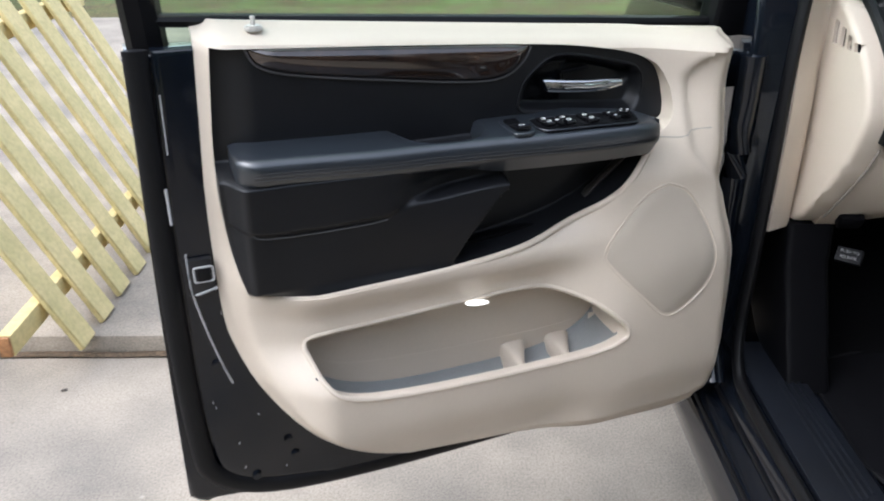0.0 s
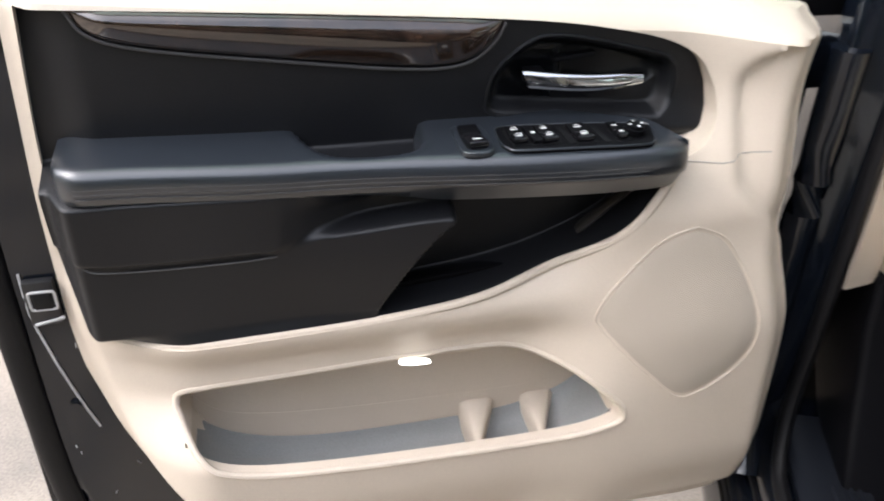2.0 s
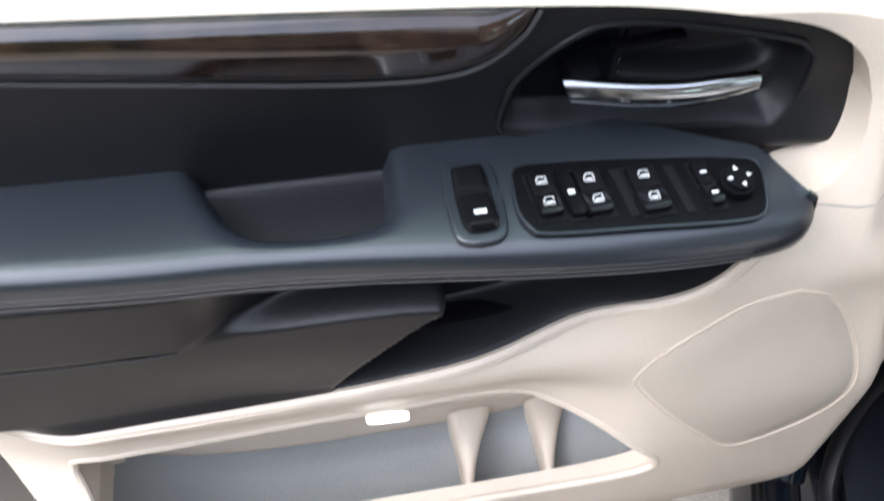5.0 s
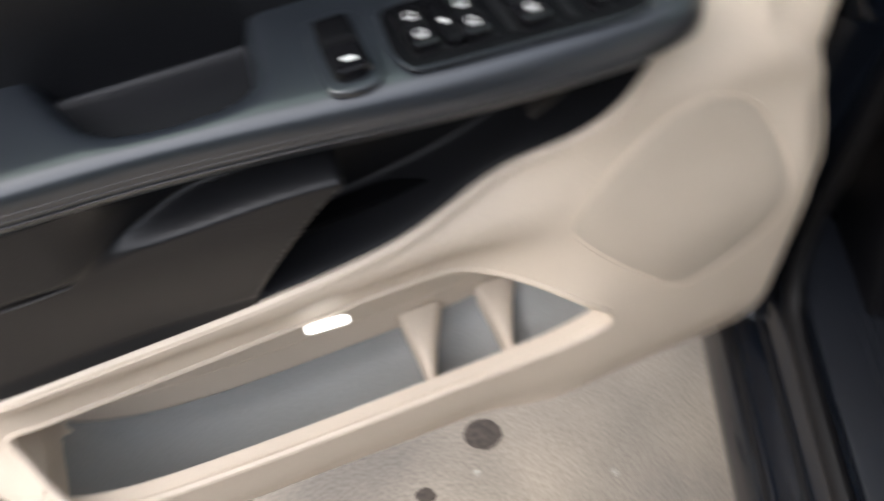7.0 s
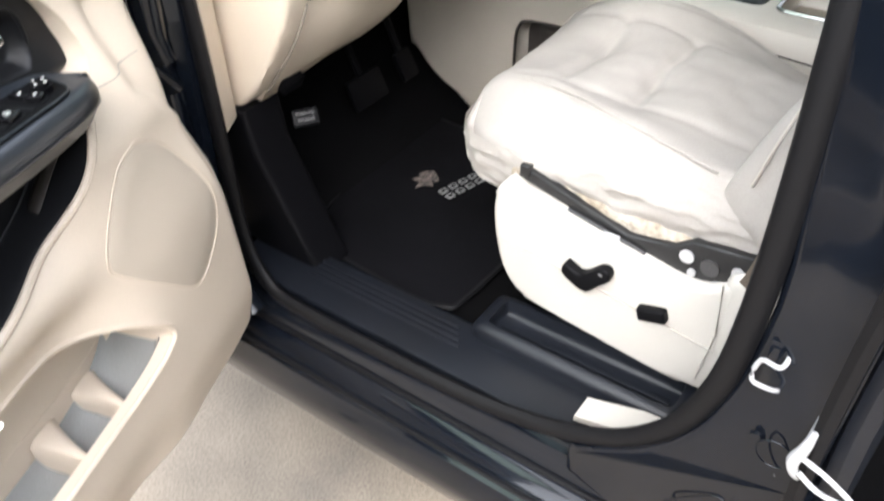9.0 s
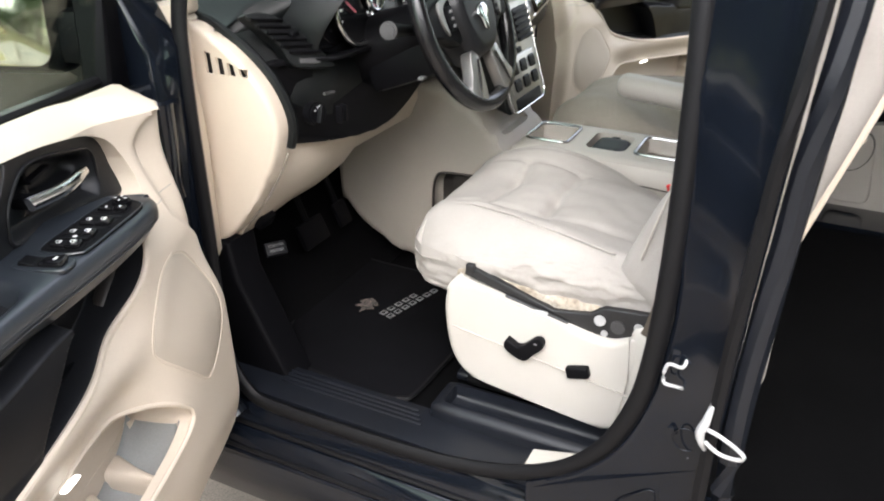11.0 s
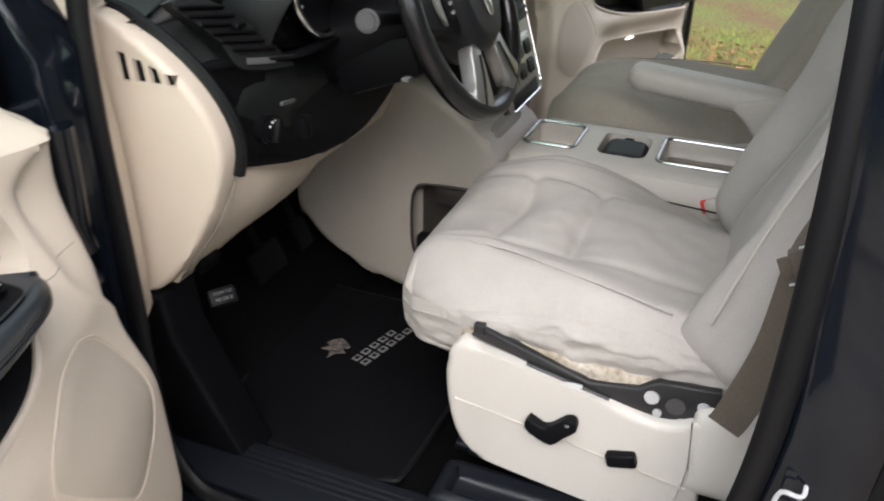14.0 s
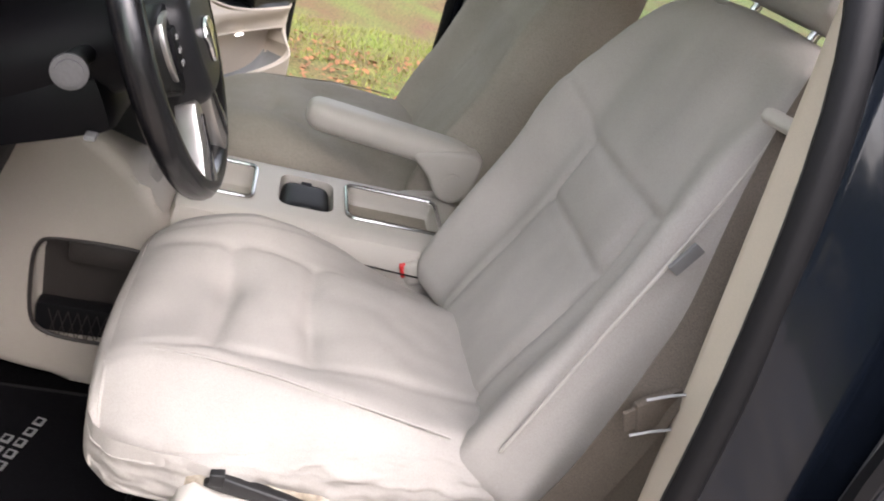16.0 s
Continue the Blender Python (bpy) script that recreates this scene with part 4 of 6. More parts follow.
    vs = [[bm.verts.new((q[0], spn(q[0], q[1]) + 0.0030 - (0.0045 if k == 6 else 0), q[1])) for q in r] for k, r in enumerate(rings)]
    for r0, r1 in zip(vs, vs[1:]):
        for i in range(len(r0)):
            j = (i + 1) % len(r0)
            bm.faces.new((r0[i], r0[j], r1[j], r1[i]))
    bm.faces.new(vs[0])
    spk = add("speaker_grille", bm, MESH, panel, "perforated beige speaker grille")
    add("speaker_rim", tube([(p[0], spn(p[0], p[1]) + 0.0002, p[1]) for p in sp], 0.0011, 6, up=(0, 1, 0), closed=True), BEIGE, spk)

    # black upper insert, padded front, folded flap and the bin behind it
    bz = [(p[0], p[1]) for p in s2([(0.394, 0.972), (0.388, 1.003), (0.372, 1.024), (0.346, 1.043), (0.325, 1.048), (0.285, 1.044), (0.200, 1.024), (0.178, 1.014), (0.168, 0.998), (0.168, 0.970), (0.178, 0.950), (0.197, 0.944), (0.309, 0.953), (0.380, 0.960)] + [(0.394, 0.972)], 5)[:-1]]
    cup = [(p[0], p[1]) for p in s2([(0.302, 0.985), (0.305, 1.022), (0.288, 1.034), (0.24, 1.027), (0.195, 1.014), (0.182, 1.003), (0.192, 0.982), (0.24, 0.976)] + [(0.302, 0.985)], 4)[:-1]]

    def front(a):  # how far out the armrest's edge stands
        return 0.010 + 0.008 * step(0.80, 0.60, a) + 0.030 * step(0.62, 0.26, a)

    def fold(a):
        return 0.841 + 0.004 * step(0.74, 0.65, a) + 0.024 * step(0.648, 0.585, a) + 0.016 * step(0.60, 0.44, a) + 0.008 * step(0.80, 0.86, a)

    def bin_edge(b_):
        return 0.440 + 0.085 * max(0.0, (0.874 - b_) / 0.119) ** 0.75

    def dark(a, b_, u, v):
        upper = -0.062
        if b_ > 0.94:
            s = depth_in(bz, a, b_)
            upper -= 0.020 * step(0.0, 0.016, s)
            if s > 0:
                upper -= 0.020 * step(-0.002, 0.012, depth_in(cup, a, b_))
        upper += 0.030 * step(0.985, 0.90, b_) * step(0.24, 0.14, a)
        upper -= 0.018 * step(0.80, 0.855, a)
        pad = front(a) - 0.003
        fb = fold(a)
        valley = 0.034 * step(0.635, 0.53, a)
        low = pad - valley * step(0.935, fb + 0.020, b_) - 0.007 * step(fb + 0.012, fb + 0.001, b_) * step(0.60, 0.66, a)
        flap = pad - 0.002 - 0.004 * step(0.55, 0.70, a) - 0.010 * step(0.85, 0.74, b_) * step(0.75, 0.60, a)
        low += (flap - low) * step(fb + 0.006, fb - 0.005, b_)
        low += (-0.056 - low) * step(bin_edge(b_) + 0.004, bin_edge(b_) - 0.004, a)
        low -= 0.042 * step(0.832, 0.862, a)
        n = low + (upper - low) * step(0.918, 0.938, b_)
        rim = lift(a, b_ - 0.006, 0.5, 0.5) - 0.006
        return n if v > 0.06 else n + (rim - n) * step(0.06, 0.0, v)
    ins = add("upper_insert", slab(coons(binb, bint, binh, binl, 200, 190, dark), -0.14, put), BLACK, lab="black padded vinyl door insert", smooth=60)
    add("fold_line", tube(spline([(0.842, front(0.842) - 0.020, 0.862), (0.832, front(0.832) - 0.010, 0.850), (0.815, front(0.815) - 0.0065, 0.843)] + [(a, front(a) - 0.0075, fold(a) - 0.001) for a in (0.76, 0.70, 0.66, 0.635)]), 0.0010, 6), GREYRUB, ins, "fine grey fold line")
    # beige plastic in reality; dark brown here paints the shadow inside the bin
    add("bin_trim", tube([(0.200, -0.012, 0.905), (0.240, -0.030, 0.852), (0.275, -0.040, 0.812)], 0.012, 8, flat=0.4), DEEP, ins, "beige end wall inside the bin, painted dark for its shade")
    add("bin_ledge", box((0.40, -0.040, 0.772), (0.20, 0.020, 0.008), 0.003, rot=(0, 5, 0)), BLACKP, ins)
    # wood trim
    wt = s2([(0.807, 1.097), (0.790, 1.072), (0.738, 1.056), (0.605, 1.037), (0.481, 1.022), (0.420, 1.024), (0.388, 1.045), (0.376, 1.067)], 5)
    wtop = s2([(0.376, 1.067), (0.60, 1.083), (0.807, 1.097)], 5)
    lower, upper_ = [Vector(p) for p in wt[::-1]], [Vector(p) + Vector((0, 0.0015, 0)) for p in wtop]
    wrows = coons(lower, upper_, [lower[0], upper_[0]], [lower[-1], upper_[-1]], 56, 16, lambda a, b_, u, v: -0.0625 + (0.017 * min(1.0, v / 0.62) ** 0.55 if v < 0.62 else 0.017 * math.sqrt(max(0.0, 1 - ((v - 0.62) / 0.40) ** 2))) * min(1, 12 * u, 12 * (1 - u)))
    wood = add("wood_trim", slab(wrows, -0.066, put), TRIMWOOD, lab="glossy dark wood-look trim strip", smooth=75)
    add("trim_line", tube([(p[0], -0.0590, p[1] - 0.002) for p in wt], 0.0017, 6, up=(0, 1, 0)), GREYRUB, wood, "thin grey edge line")
    # inner handle in its bowl
    bez = add("handle_bezel", tube([(p[0], -0.0612, p[1]) for p in bz], 0.0022, 8, up=(0, 1, 0), closed=True), BLACK, lab="black moulded handle surround")
    secs = []
    for k in range(25):
        s = k / 24
        a = 0.352 - 0.137 * s
        mid_z = 1.003 - 0.002 * math.sin(math.pi * s) - 0.006 * s
        h = 0.0115 - 0.002 * s - 0.0030 * max(0.0, s - 0.80) / 0.20
        c = -0.053 + 0.009 * math.sin(math.pi * s * 0.9)
        secs.append([(a + 0.005 * q * (1 - s), c + 0.0055 * p, mid_z + h * q) for p, q in ((-1, -0.8), (-0.2, -1), (0.7, -0.75), (1.0, -0.1), (0.8, 0.55), (0.35, 0.92), (-0.3, 1.0), (-1, 0.8))])
    add("door_handle", loft(secs), CHROME, bez, "chrome inner door handle", 60)
    add("handle_pivot", box((0.336, -0.072, 1.000), (0.022, 0.026, 0.016), 0.004), BLACKP, bez)
    add("handle_pull", box((0.29, -0.076, 1.019), (0.05, 0.012, 0.006), 0.002, rot=(0, 6, 0)), BLACKP, bez)
    # armrest: a padded loft, with a scoop that opens towards the insert
    scoop = [(p[0], p[1]) for p in s2([(0.612, -0.12), (0.604, -0.066), (0.597, -0.044), (0.586, -0.020), (0.572, -0.006), (0.553, 0.001), (0.514, 0.004), (0.488, 0.000), (0.476, -0.012), (0.472, -0.034), (0.470, -0.066), (0.470, -0.12)], 4)]
    secs, stitch = [], []
    for k in range(121):
        a = 0.184 + (0.843 - 0.184) * k / 120
        e0, e1 = math.sqrt(max(0.0, 1 - (1 - min(1, (a - 0.183) / 0.060)) ** 2)), math.sqrt(max(0.0, 1 - (1 - min(1, (0.8445 - a) / 0.034)) ** 2))
        back = -0.074 + 0.050 * step(0.34, 0.19, a) + 0.045 * step(0.215, 0.185, a)
        nm = 0.022 + (front(a) - 0.022) * e0
        nm = -0.05 + (nm + 0.05) * (0.35 + 0.65 * e1)
        zt = 0.955 + 0.006 * step(0.6, 0.85, a) - 0.010 * (1 - e0) - 0.006 * (1 - e1)
        low = 0.900 + 0.013 * step(0.45, 0.20, a)
        under = step(0.54, 0.44, a)
        stitch.append((a, nm, zt))
        rnd = 0.010 + 0.006 * e1
        pr = [(back + (nm - rnd - back) * j / 26, zt + 0.004 * (1 - (j / 26) ** 2)) for j in range(27)]
        pr += [(nm - rnd + rnd * math.sin(q), zt - rnd * 0.9 + rnd * 0.9 * math.cos(q)) for q in (0.3, 0.6, 0.9, 1.2, 1.57)]
        pr += [(nm + 0.0005, zt - 0.020), (nm - 0.0005, zt - 0.029), (nm - 0.003 - 0.004 * under, zt - 0.036), (nm - 0.006 - 0.016 * under, zt - 0.040 - 0.018 * under), (nm - 0.008 - 0.030 * under, zt - 0.041 + (low - zt + 0.041) * under), (back, zt - 0.041 + (low + 0.006 - zt + 0.041) * under)]
        ring_ = []
        for p, q in pr:
            if q > zt - 0.012:
                s = depth_in(scoop, a, p)
                q -= 0.0025 * step(-0.012, 0.0, s) + 0.038 * step(-0.002, 0.011, s) + 0.026 * step(0.004, 0.026, s)
            ring_.append((a, p, q))
        secs.append(ring_)
    arm = add("armrest", loft(secs), VINYL, lab="black padded armrest with a hand scoop", smooth=60)
    for dz in (0.0185, 0.0235, 0.0285):
        add("stitching", tube([(a, n + 0.0002, z - dz) for a, n, z in stitch[10:117]], 0.0006, 5), GREYRUB, arm, "grey seam stitching")

    def flat(a, b_, c):
        return (a, b_, 0.9555 + 0.006 * step(0.6, 0.85, a) + c)
    lo = [(p[0], p[1]) for p in s2([(0.437, -0.040), (0.420, -0.042), (0.404, -0.038), (0.4025, -0.010), (0.404, 0.018), (0.411, 0.028), (0.424, 0.0295), (0.437, 0.026), (0.4405, 0.012), (0.440, -0.020)] + [(0.437, -0.040)], 4)[:-1]]
    lock = add("lock_switch", prism(lo, -0.002, 0.0042, flat, 0.0022, 3), VINYL, arm, "black lock switch surround")
    mx, my = 0.4215, -0.007
    add("rocker_well", prism([(mx + (p - mx) * 0.66, my + (q - my) * 0.80) for p, q in lo], 0.004, 0.0046, flat, 0), RUBBER, lock)
    add("rocker", soft_box((0.4215, -0.024, 0.9600), (0.022, 0.020, 0.006), 0.002, 6, rot=(-9, 0, 2)), BLACKP, lock)
    add("rocker", soft_box((0.4215, 0.006, 0.9618), (0.022, 0.030, 0.008), 0.0025, 6, rot=(10, 0, 2)), GLOSS, lock)
    add("mark", box((0.4215, 0.010, 0.9665), (0.0085, 0.0045, 0.0006), 0, rot=(10, 0, 0)), WHITEM, lock)
    bank = [(p[0], p[1]) for p in s2([(0.392, -0.026), (0.378, -0.033), (0.31, -0.028), (0.236, -0.018), (0.219, -0.010), (0.222, 0.010), (0.232, 0.033), (0.252, 0.038), (0.31, 0.034), (0.378, 0.029), (0.390, 0.022), (0.395, 0.005)] + [(0.392, -0.026)], 4)[:-1]]
    bk = add("switch_bank", prism(bank, -0.002, 0.0034, flat, 0.0018, 3), BLACKP, arm, "black window switch panel")
    add("bank_rim", tube([flat(p, q, 0.0030) for p, q in bank], 0.0013, 6, closed=True), VINYL, bk)
    # (across, width, from, to, halves)
    for a, w, c0, c1, halves in ((0.3755, 0.0165, -0.021, 0.018, 2), (0.3580, 0.0110, -0.021, 0.020, 1), (0.3430, 0.0175, -0.019, 0.021, 2), (0.3055, 0.0200, -0.017, 0.025, 2), (0.2640, 0.0110, -0.014, 0.026, 2)):
        add("switch_well", box((a - 0.001, (c0 + c1) / 2, 0.9592), (w + 0.004, c1 - c0 + 0.004, 0.0012), 0, rot=(0, 0, 3)), RUBBER, bk)
        for h in range(halves):
            ln = (c1 - c0) / halves
            y = c0 + ln * (h + 0.5)
            sw = add("window_switch", soft_box((a, y, 0.9612 + 0.0016 * h), (w, ln - 0.0008, 0.0075), 0.0022, 6, lambda u, q: Vector((q.x, q.y, q.z - 0.0012 * max(0, u.z) * (1 - u.x * u.x))), rot=((-7, 8)[h] if halves > 1 else 2, 0, 3)), GLOSS if h else BLACKP, bk)
            zt = 0.9650 + 0.0019 * h
            if w > 0.015:
                add("mark", tube([(a + p, y + q, zt) for p, q in ((-0.0034, 0.003), (0.0034, 0.003), (0.0034, -0.0005), (0.0015, -0.0032), (-0.0034, -0.0032))], 0.00045, 4, closed=True), WHITEM, sw)
                add("mark", box((a, y + 0.0012, zt), (0.0046, 0.0009, 0.0006), 0), WHITEM, sw)
            else:
                add("mark", box((a, y + 0.002, zt), (0.0045, 0.004 if halves == 1 else 0.002, 0.0006), 0), WHITEM, sw)
    for a, c0, c1 in ((0.3205, -0.018, 0.024), (0.2825, -0.016, 0.027)):
        add("slot", box((a, (c0 + c1) / 2, 0.9592), (0.0065, c1 - c0, 0.0012), 0, rot=(0, 0, 3)), RUBBER, bk)
    knob = add("mirror_knob", disc((0.2445, 0.010, 0.9640), 0.0125, 0.012, (0, 0.08, 1), 24, 0.003), BLACKP, bk, "round mirror control knob")
    for k in range(4):
        q = k * math.pi / 2 + 0.1
        tri = [(0.2445 + 0.0072 * math.cos(q) + 0.0022 * math.cos(q + w), 0.010 + 0.0072 * math.sin(q) + 0.0022 * math.sin(q + w)) for w in (0, 2.3, -2.3)]
        add("mark", prism(tri, 0.9700, 0.9708, lambda a, b_, c: (a, b_, c), 0), WHITEM, knob)
    add("lock_pin", join(disc((0.788, -0.086, 1.118), 0.0125, 0.008, (0, 0, 1), 18), tube([(0.788, -0.086, 1.120), (0.788, -0.086, 1.134)], 0.0034, 8)), SHIELD, panel, "pale lock knob on the sill")
    # window surround, glass, mirror
    add("belt_seal", tube([(-0.03, -0.128, 1.062), (0.45, -0.128, 1.097), (0.93, -0.128, 1.131)], 0.010, 8, flat=1.2, up=(0, 1, 0)), RUBBER, lab="black window belt seal")
    fr = add("window_frame", tube(spline([(0.925, -0.14, 1.08), (0.93, -0.125, 1.25), (0.905, -0.07, 1.45), (0.86, -0.03, 1.54), (0.55, -0.01, 1.56), (0.30, -0.02, 1.50), (0.02, -0.06, 1.33), (-0.16, -0.10, 1.20), (-0.24, -0.13, 1.10)], 5), 0.028, 8, up=(0, 1, 0)), BLACKP, lab="black window frame")
    add("sail", prism([(0.005, 1.04), (-0.02, 1.22), (-0.03, 1.30), (-0.15, 1.21), (-0.24, 1.10), (-0.06, 1.04)], -0.15, -0.10, put, 0.008), BLACKP)
    gl = add("window_glass", prism([(0.93, 1.08), (0.91, 1.40), (0.85, 1.54), (0.55, 1.555), (0.30, 1.50), (0.0, 1.32), (0.0, 1.05)], 0, 0.004, lambda a, b_, c: (a, -0.135 + 0.11 * max(0, b_ - 1.1) / 0.45 + c, b_), 0), GLASS, lab="tinted door window glass")
    gl.visible_shadow = False
    mir = add("mirror_housing", soft_box((-0.055, -0.300, 1.172), (0.10, 0.27, 0.215), 0.045, 12), BLACKP, lab="black outside mirror housing")
    add("mirror_glass", prism(rect(0.112, 0.086, 0.03, 6), -0.003, 0.003, lambda a, b_, c: (-0.002 + c - 0.045 * b_, -0.302 + a, 1.174 + b_), 0.001), MIRRORG, mir, "outside mirror glass reflecting the garden")
    add("mirror_arm", box((-0.05, -0.16, 1.13), (0.07, 0.10, 0.09), 0.02), BLACKP, mir)
    for z in (0.42, 0.98):
        h = add("hinge", box((-0.055, -0.12, z), (0.06, 0.05, 0.06), 0.006), PAINT, lab="painted door hinge")
        add("hinge_pin", disc((-0.075, -0.11, z), 0.009, 0.085, (0, 0, 1), 12), STEEL, h)
    add("check_strap", box((-0.06, -0.07, 0.70), (0.09, 0.012, 0.03), 0.003), STEEL, lab="metal door check strap")
    return d


front_door("front_door", (-0.95, 0, 0), 201, False, "open driver door with beige and black trim, inner side showing")
front_door("front_door", (0.78, -0.05, 0), 152, True, "open passenger door with beige and black trim beside the lawn")


# ---- dashboard ----
dash = thing("dashboard", (XC, 0.1, 0.7), "dark grey and black dashboard with beige lower trim", "dashboard")


def dash_ring(x):
    """The dashboard's outline (y, z) at one place across the car."""
    d = abs(x + 0.455)
    hood = 0.35 * step(0.30, 0.16, d)
    end = step(-0.60, -0.76, x) + step(0.62, 0.80, x)
    mid = step(0.22, 0.10, abs(x - XC))
    brow = -0.045 - 0.045 * hood - 0.05 * mid + 0.11 * end
    zt = 1.165 + 0.045 * hood + 0.035 * mid - 0.055 * end
    return [(0.40, 1.10 - 0.02 * end), (0.20, zt - 0.015), (0.06, zt), (brow + 0.02, zt - 0.004), (brow, zt - 0.018), (brow + 0.006, zt - 0.035),
            (-0.04 - 0.02 * mid + 0.09 * end, 1.10), (-0.085 - 0.05 * mid + 0.10 * end, 1.02), (-0.075 - 0.04 * mid + 0.06 * end, 0.95), (-0.045 + 0.02 * end, 0.885), (0.06, 0.865), (0.40, 0.87)]


rings = []
for k in range(57):
    x = -0.765 + k * (0.70 + 0.765) / 56
    rings.append([(x, y, z) for y, z in [(p[0], p[1]) for p in spline([(a, b_, 0) for a, b_ in dash_ring(x)], 3, True)]])
part("upper_dash", loft(rings), DASHTOP, dash, "soft dark grey upper dash", smooth=60)

# beige end cap with slots
cap = [(p[0], p[1]) for p in spline([(0.24, 1.140, 0), (0.105, 1.125, 0), (0.06, 1.105, 0), (0.01, 1.075, 0), (-0.037, 1.02, 0), (-0.062, 0.955, 0), (-0.056, 0.90, 0), (-0.035, 0.845, 0), (0.0, 0.785, 0), (0.05, 0.722, 0), (0.105, 0.692, 0), (0.24, 0.69, 0)], 4)]
capb = prism(cap, -0.79, -0.745, lambda a, b_, c: (c + 0.35 * max(0.0, 0.02 - a) ** 1.2, a, b_), 0.010, 3)
slots = [prism([(0.070 - 0.024 * k, 1.037), (0.055 - 0.024 * k, 1.037), (0.058 - 0.024 * k, 1.075 - 0.008 * k), (0.072 - 0.024 * k, 1.077 - 0.008 * k)], -0.83, -0.735, lambda a, b_, c: (c + 0.35 * max(0.0, 0.02 - a) ** 1.2, a, b_), 0) for k in range(4)]
endcap = part("end_cap", carve(capb, *slots), BEIGE, dash, "beige dash end cap with demister slots")
part("slot_back", prism([(0.078, 1.032), (-0.010, 1.032), (0.0, 1.052), (0.02, 1.070), (0.078, 1.080)], -0.784, -0.780, lambda a, b_, c: (c + 0.35 * max(0.0, 0.02 - a) ** 1.2, a, b_), 0), RUBBER, endcap)
part("cap_edge", tube([(-0.748 + 0.35 * max(0.0, 0.02 - a) ** 1.2, a - 0.004, b_) for a, b_ in cap[2:25]], 0.010, 8, up=(1, 0, 0)), DASHTOP, endcap)

# beige foot of the windscreen pillar beside the cap
foot = []
for k in range(25):
    z = 0.690 + 0.475 * k / 24
    yl = 0.050 + 0.020 * step(0.90, 1.14, z)
    foot.append([(-0.852, yl + 0.006, z), (-0.845, yl, z), (-0.806, yl + 0.022, z), (-0.796, yl + 0.032, z), (-0.7885, 0.098, z), (-0.775, 0.125, z), (-0.852, 0.125, z)])
part("pillar_foot_trim", loft(foot), BEIGE, car, "beige plastic trim at the foot of the pillar", smooth=50)
part("cap_seam", tube([(-0.748 + 0.35 * max(0.0, 0.02 - a) ** 1.2, a - 0.0015, b_) for a, b_ in cap[25:40]], 0.0022, 6, up=(1, 0, 0)), GREY_SHADE_FAB, endcap, "fine seam between cap and lower dash")

# lower beige knee panel
knee = []
for k in range(29):
    x = -0.755 + k * (0.60 + 0.755) / 28
    c = step(-0.36, -0.22, x)
    s = step(-0.60, -0.755, x)
    zb = 0.725 - 0.03 * s + 0.10 * step(-0.5, -0.25, x)
    ring_ = [(-0.048 + 0.02 * s, 0.893), (-0.052 + 0.02 * s, 0.86), (-0.03 + 0.02 * s, 0.81), (0.0 + 0.04 * s, zb + 0.04), (0.045 + 0.02 * s, zb), (0.10, zb - 0.012), (0.30, zb + 0.02), (0.30, 0.89)]
    knee.append([(x, y, z) for y, z in ring_])
part("lower_dash", loft(knee), BEIGE, dash, "beige lower dash panel", smooth=50)
part("bonnet_release", box((-0.70, 0.045, 0.715), (0.045, 0.02, 0.03), 0.005, rot=(30, 0, 0)), BLACKP, dash)
relm = Matrix.Translation((-0.693, 0.030, 0.648)) @ Vector((-0.45, -0.62, 0.64)).to_track_quat("Z", "Y").to_matrix().to_4x4()
rb = box((0, 0, 0), (0.046, 0.030, 0.014), 0.004)
rb.transform(relm)
rel = part("brake_release", rb, BLACKP, dash, "black parking brake release lever")


def writing(text, size, m, mat, parent):
    cu = bpy.data.curves.new("writing", "FONT")
    cu.body, cu.size, cu.align_x, cu.align_y = text, size * K, "CENTER", "CENTER"
    ob = bpy.data.objects.new("tmp", cu)
    scene.collection.objects.link(ob)
    me = bpy.data.meshes.new_from_object(ob.evaluated_get(bpy.context.evaluated_depsgraph_get()))
    bpy.data.objects.remove(ob)
    bpy.data.curves.remove(cu)
    me.transform(PLACE[parent].inverted() @ m)
    me.materials.append(mat)
    o = new("lettering", me)
    o.parent = parent
    return o


for i, word in enumerate(("PUSH TO", "RELEASE")):
    m = relm @ Matrix.Translation((0, 0.0055 - 0.011 * i, 0.0078))
    m.translation *= K
    writing(word, 0.0080, m, GREYM, rel)

# driver face: switch panel, vent, headlamp knob, instruments
face = part("driver_fascia", prism([(p[0], p[1]) for p in spline([(-0.742, 0.90, 0), (-0.745, 0.98, 0), (-0.735, 1.05, 0), (-0.60, 1.055, 0), (-0.45, 1.05, 0), (-0.30, 1.04, 0), (-0.27, 0.98, 0), (-0.30, 0.925, 0), (-0.42, 0.878, 0), (-0.53, 0.876, 0), (-0.62, 0.890, 0)], 4, True)], -0.07, -0.05, lambda a, b_, c: (a, c - 0.045 + 0.10 * step(-0.62, -0.745, a) + 0.05 * (1.0 - b_), b_), 0.006), BLACKP, dash, "black fascia with lamp switch")
kn = part("lamp_knob", disc((-0.688, -0.088, 0.957), 0.022, 0.024, (-0.25, -1, 0.1), 28, 0.004), BLACKP, face, "round headlamp knob with pale marks")
part("knob_bar", box((-0.692, -0.103, 0.959), (0.006, 0.010, 0.034), 0.002, rot=(0, 20, 10)), BLACKP, kn)
for k in range(5):
    a = 2.4 - 0.5 * k
    part("mark", box((-0.692 + 0.0165 * math.cos(a), -0.1015, 0.957 + 0.0165 * math.sin(a)), (0.003, 0.001, 0.003), 0), WHITEM, kn)
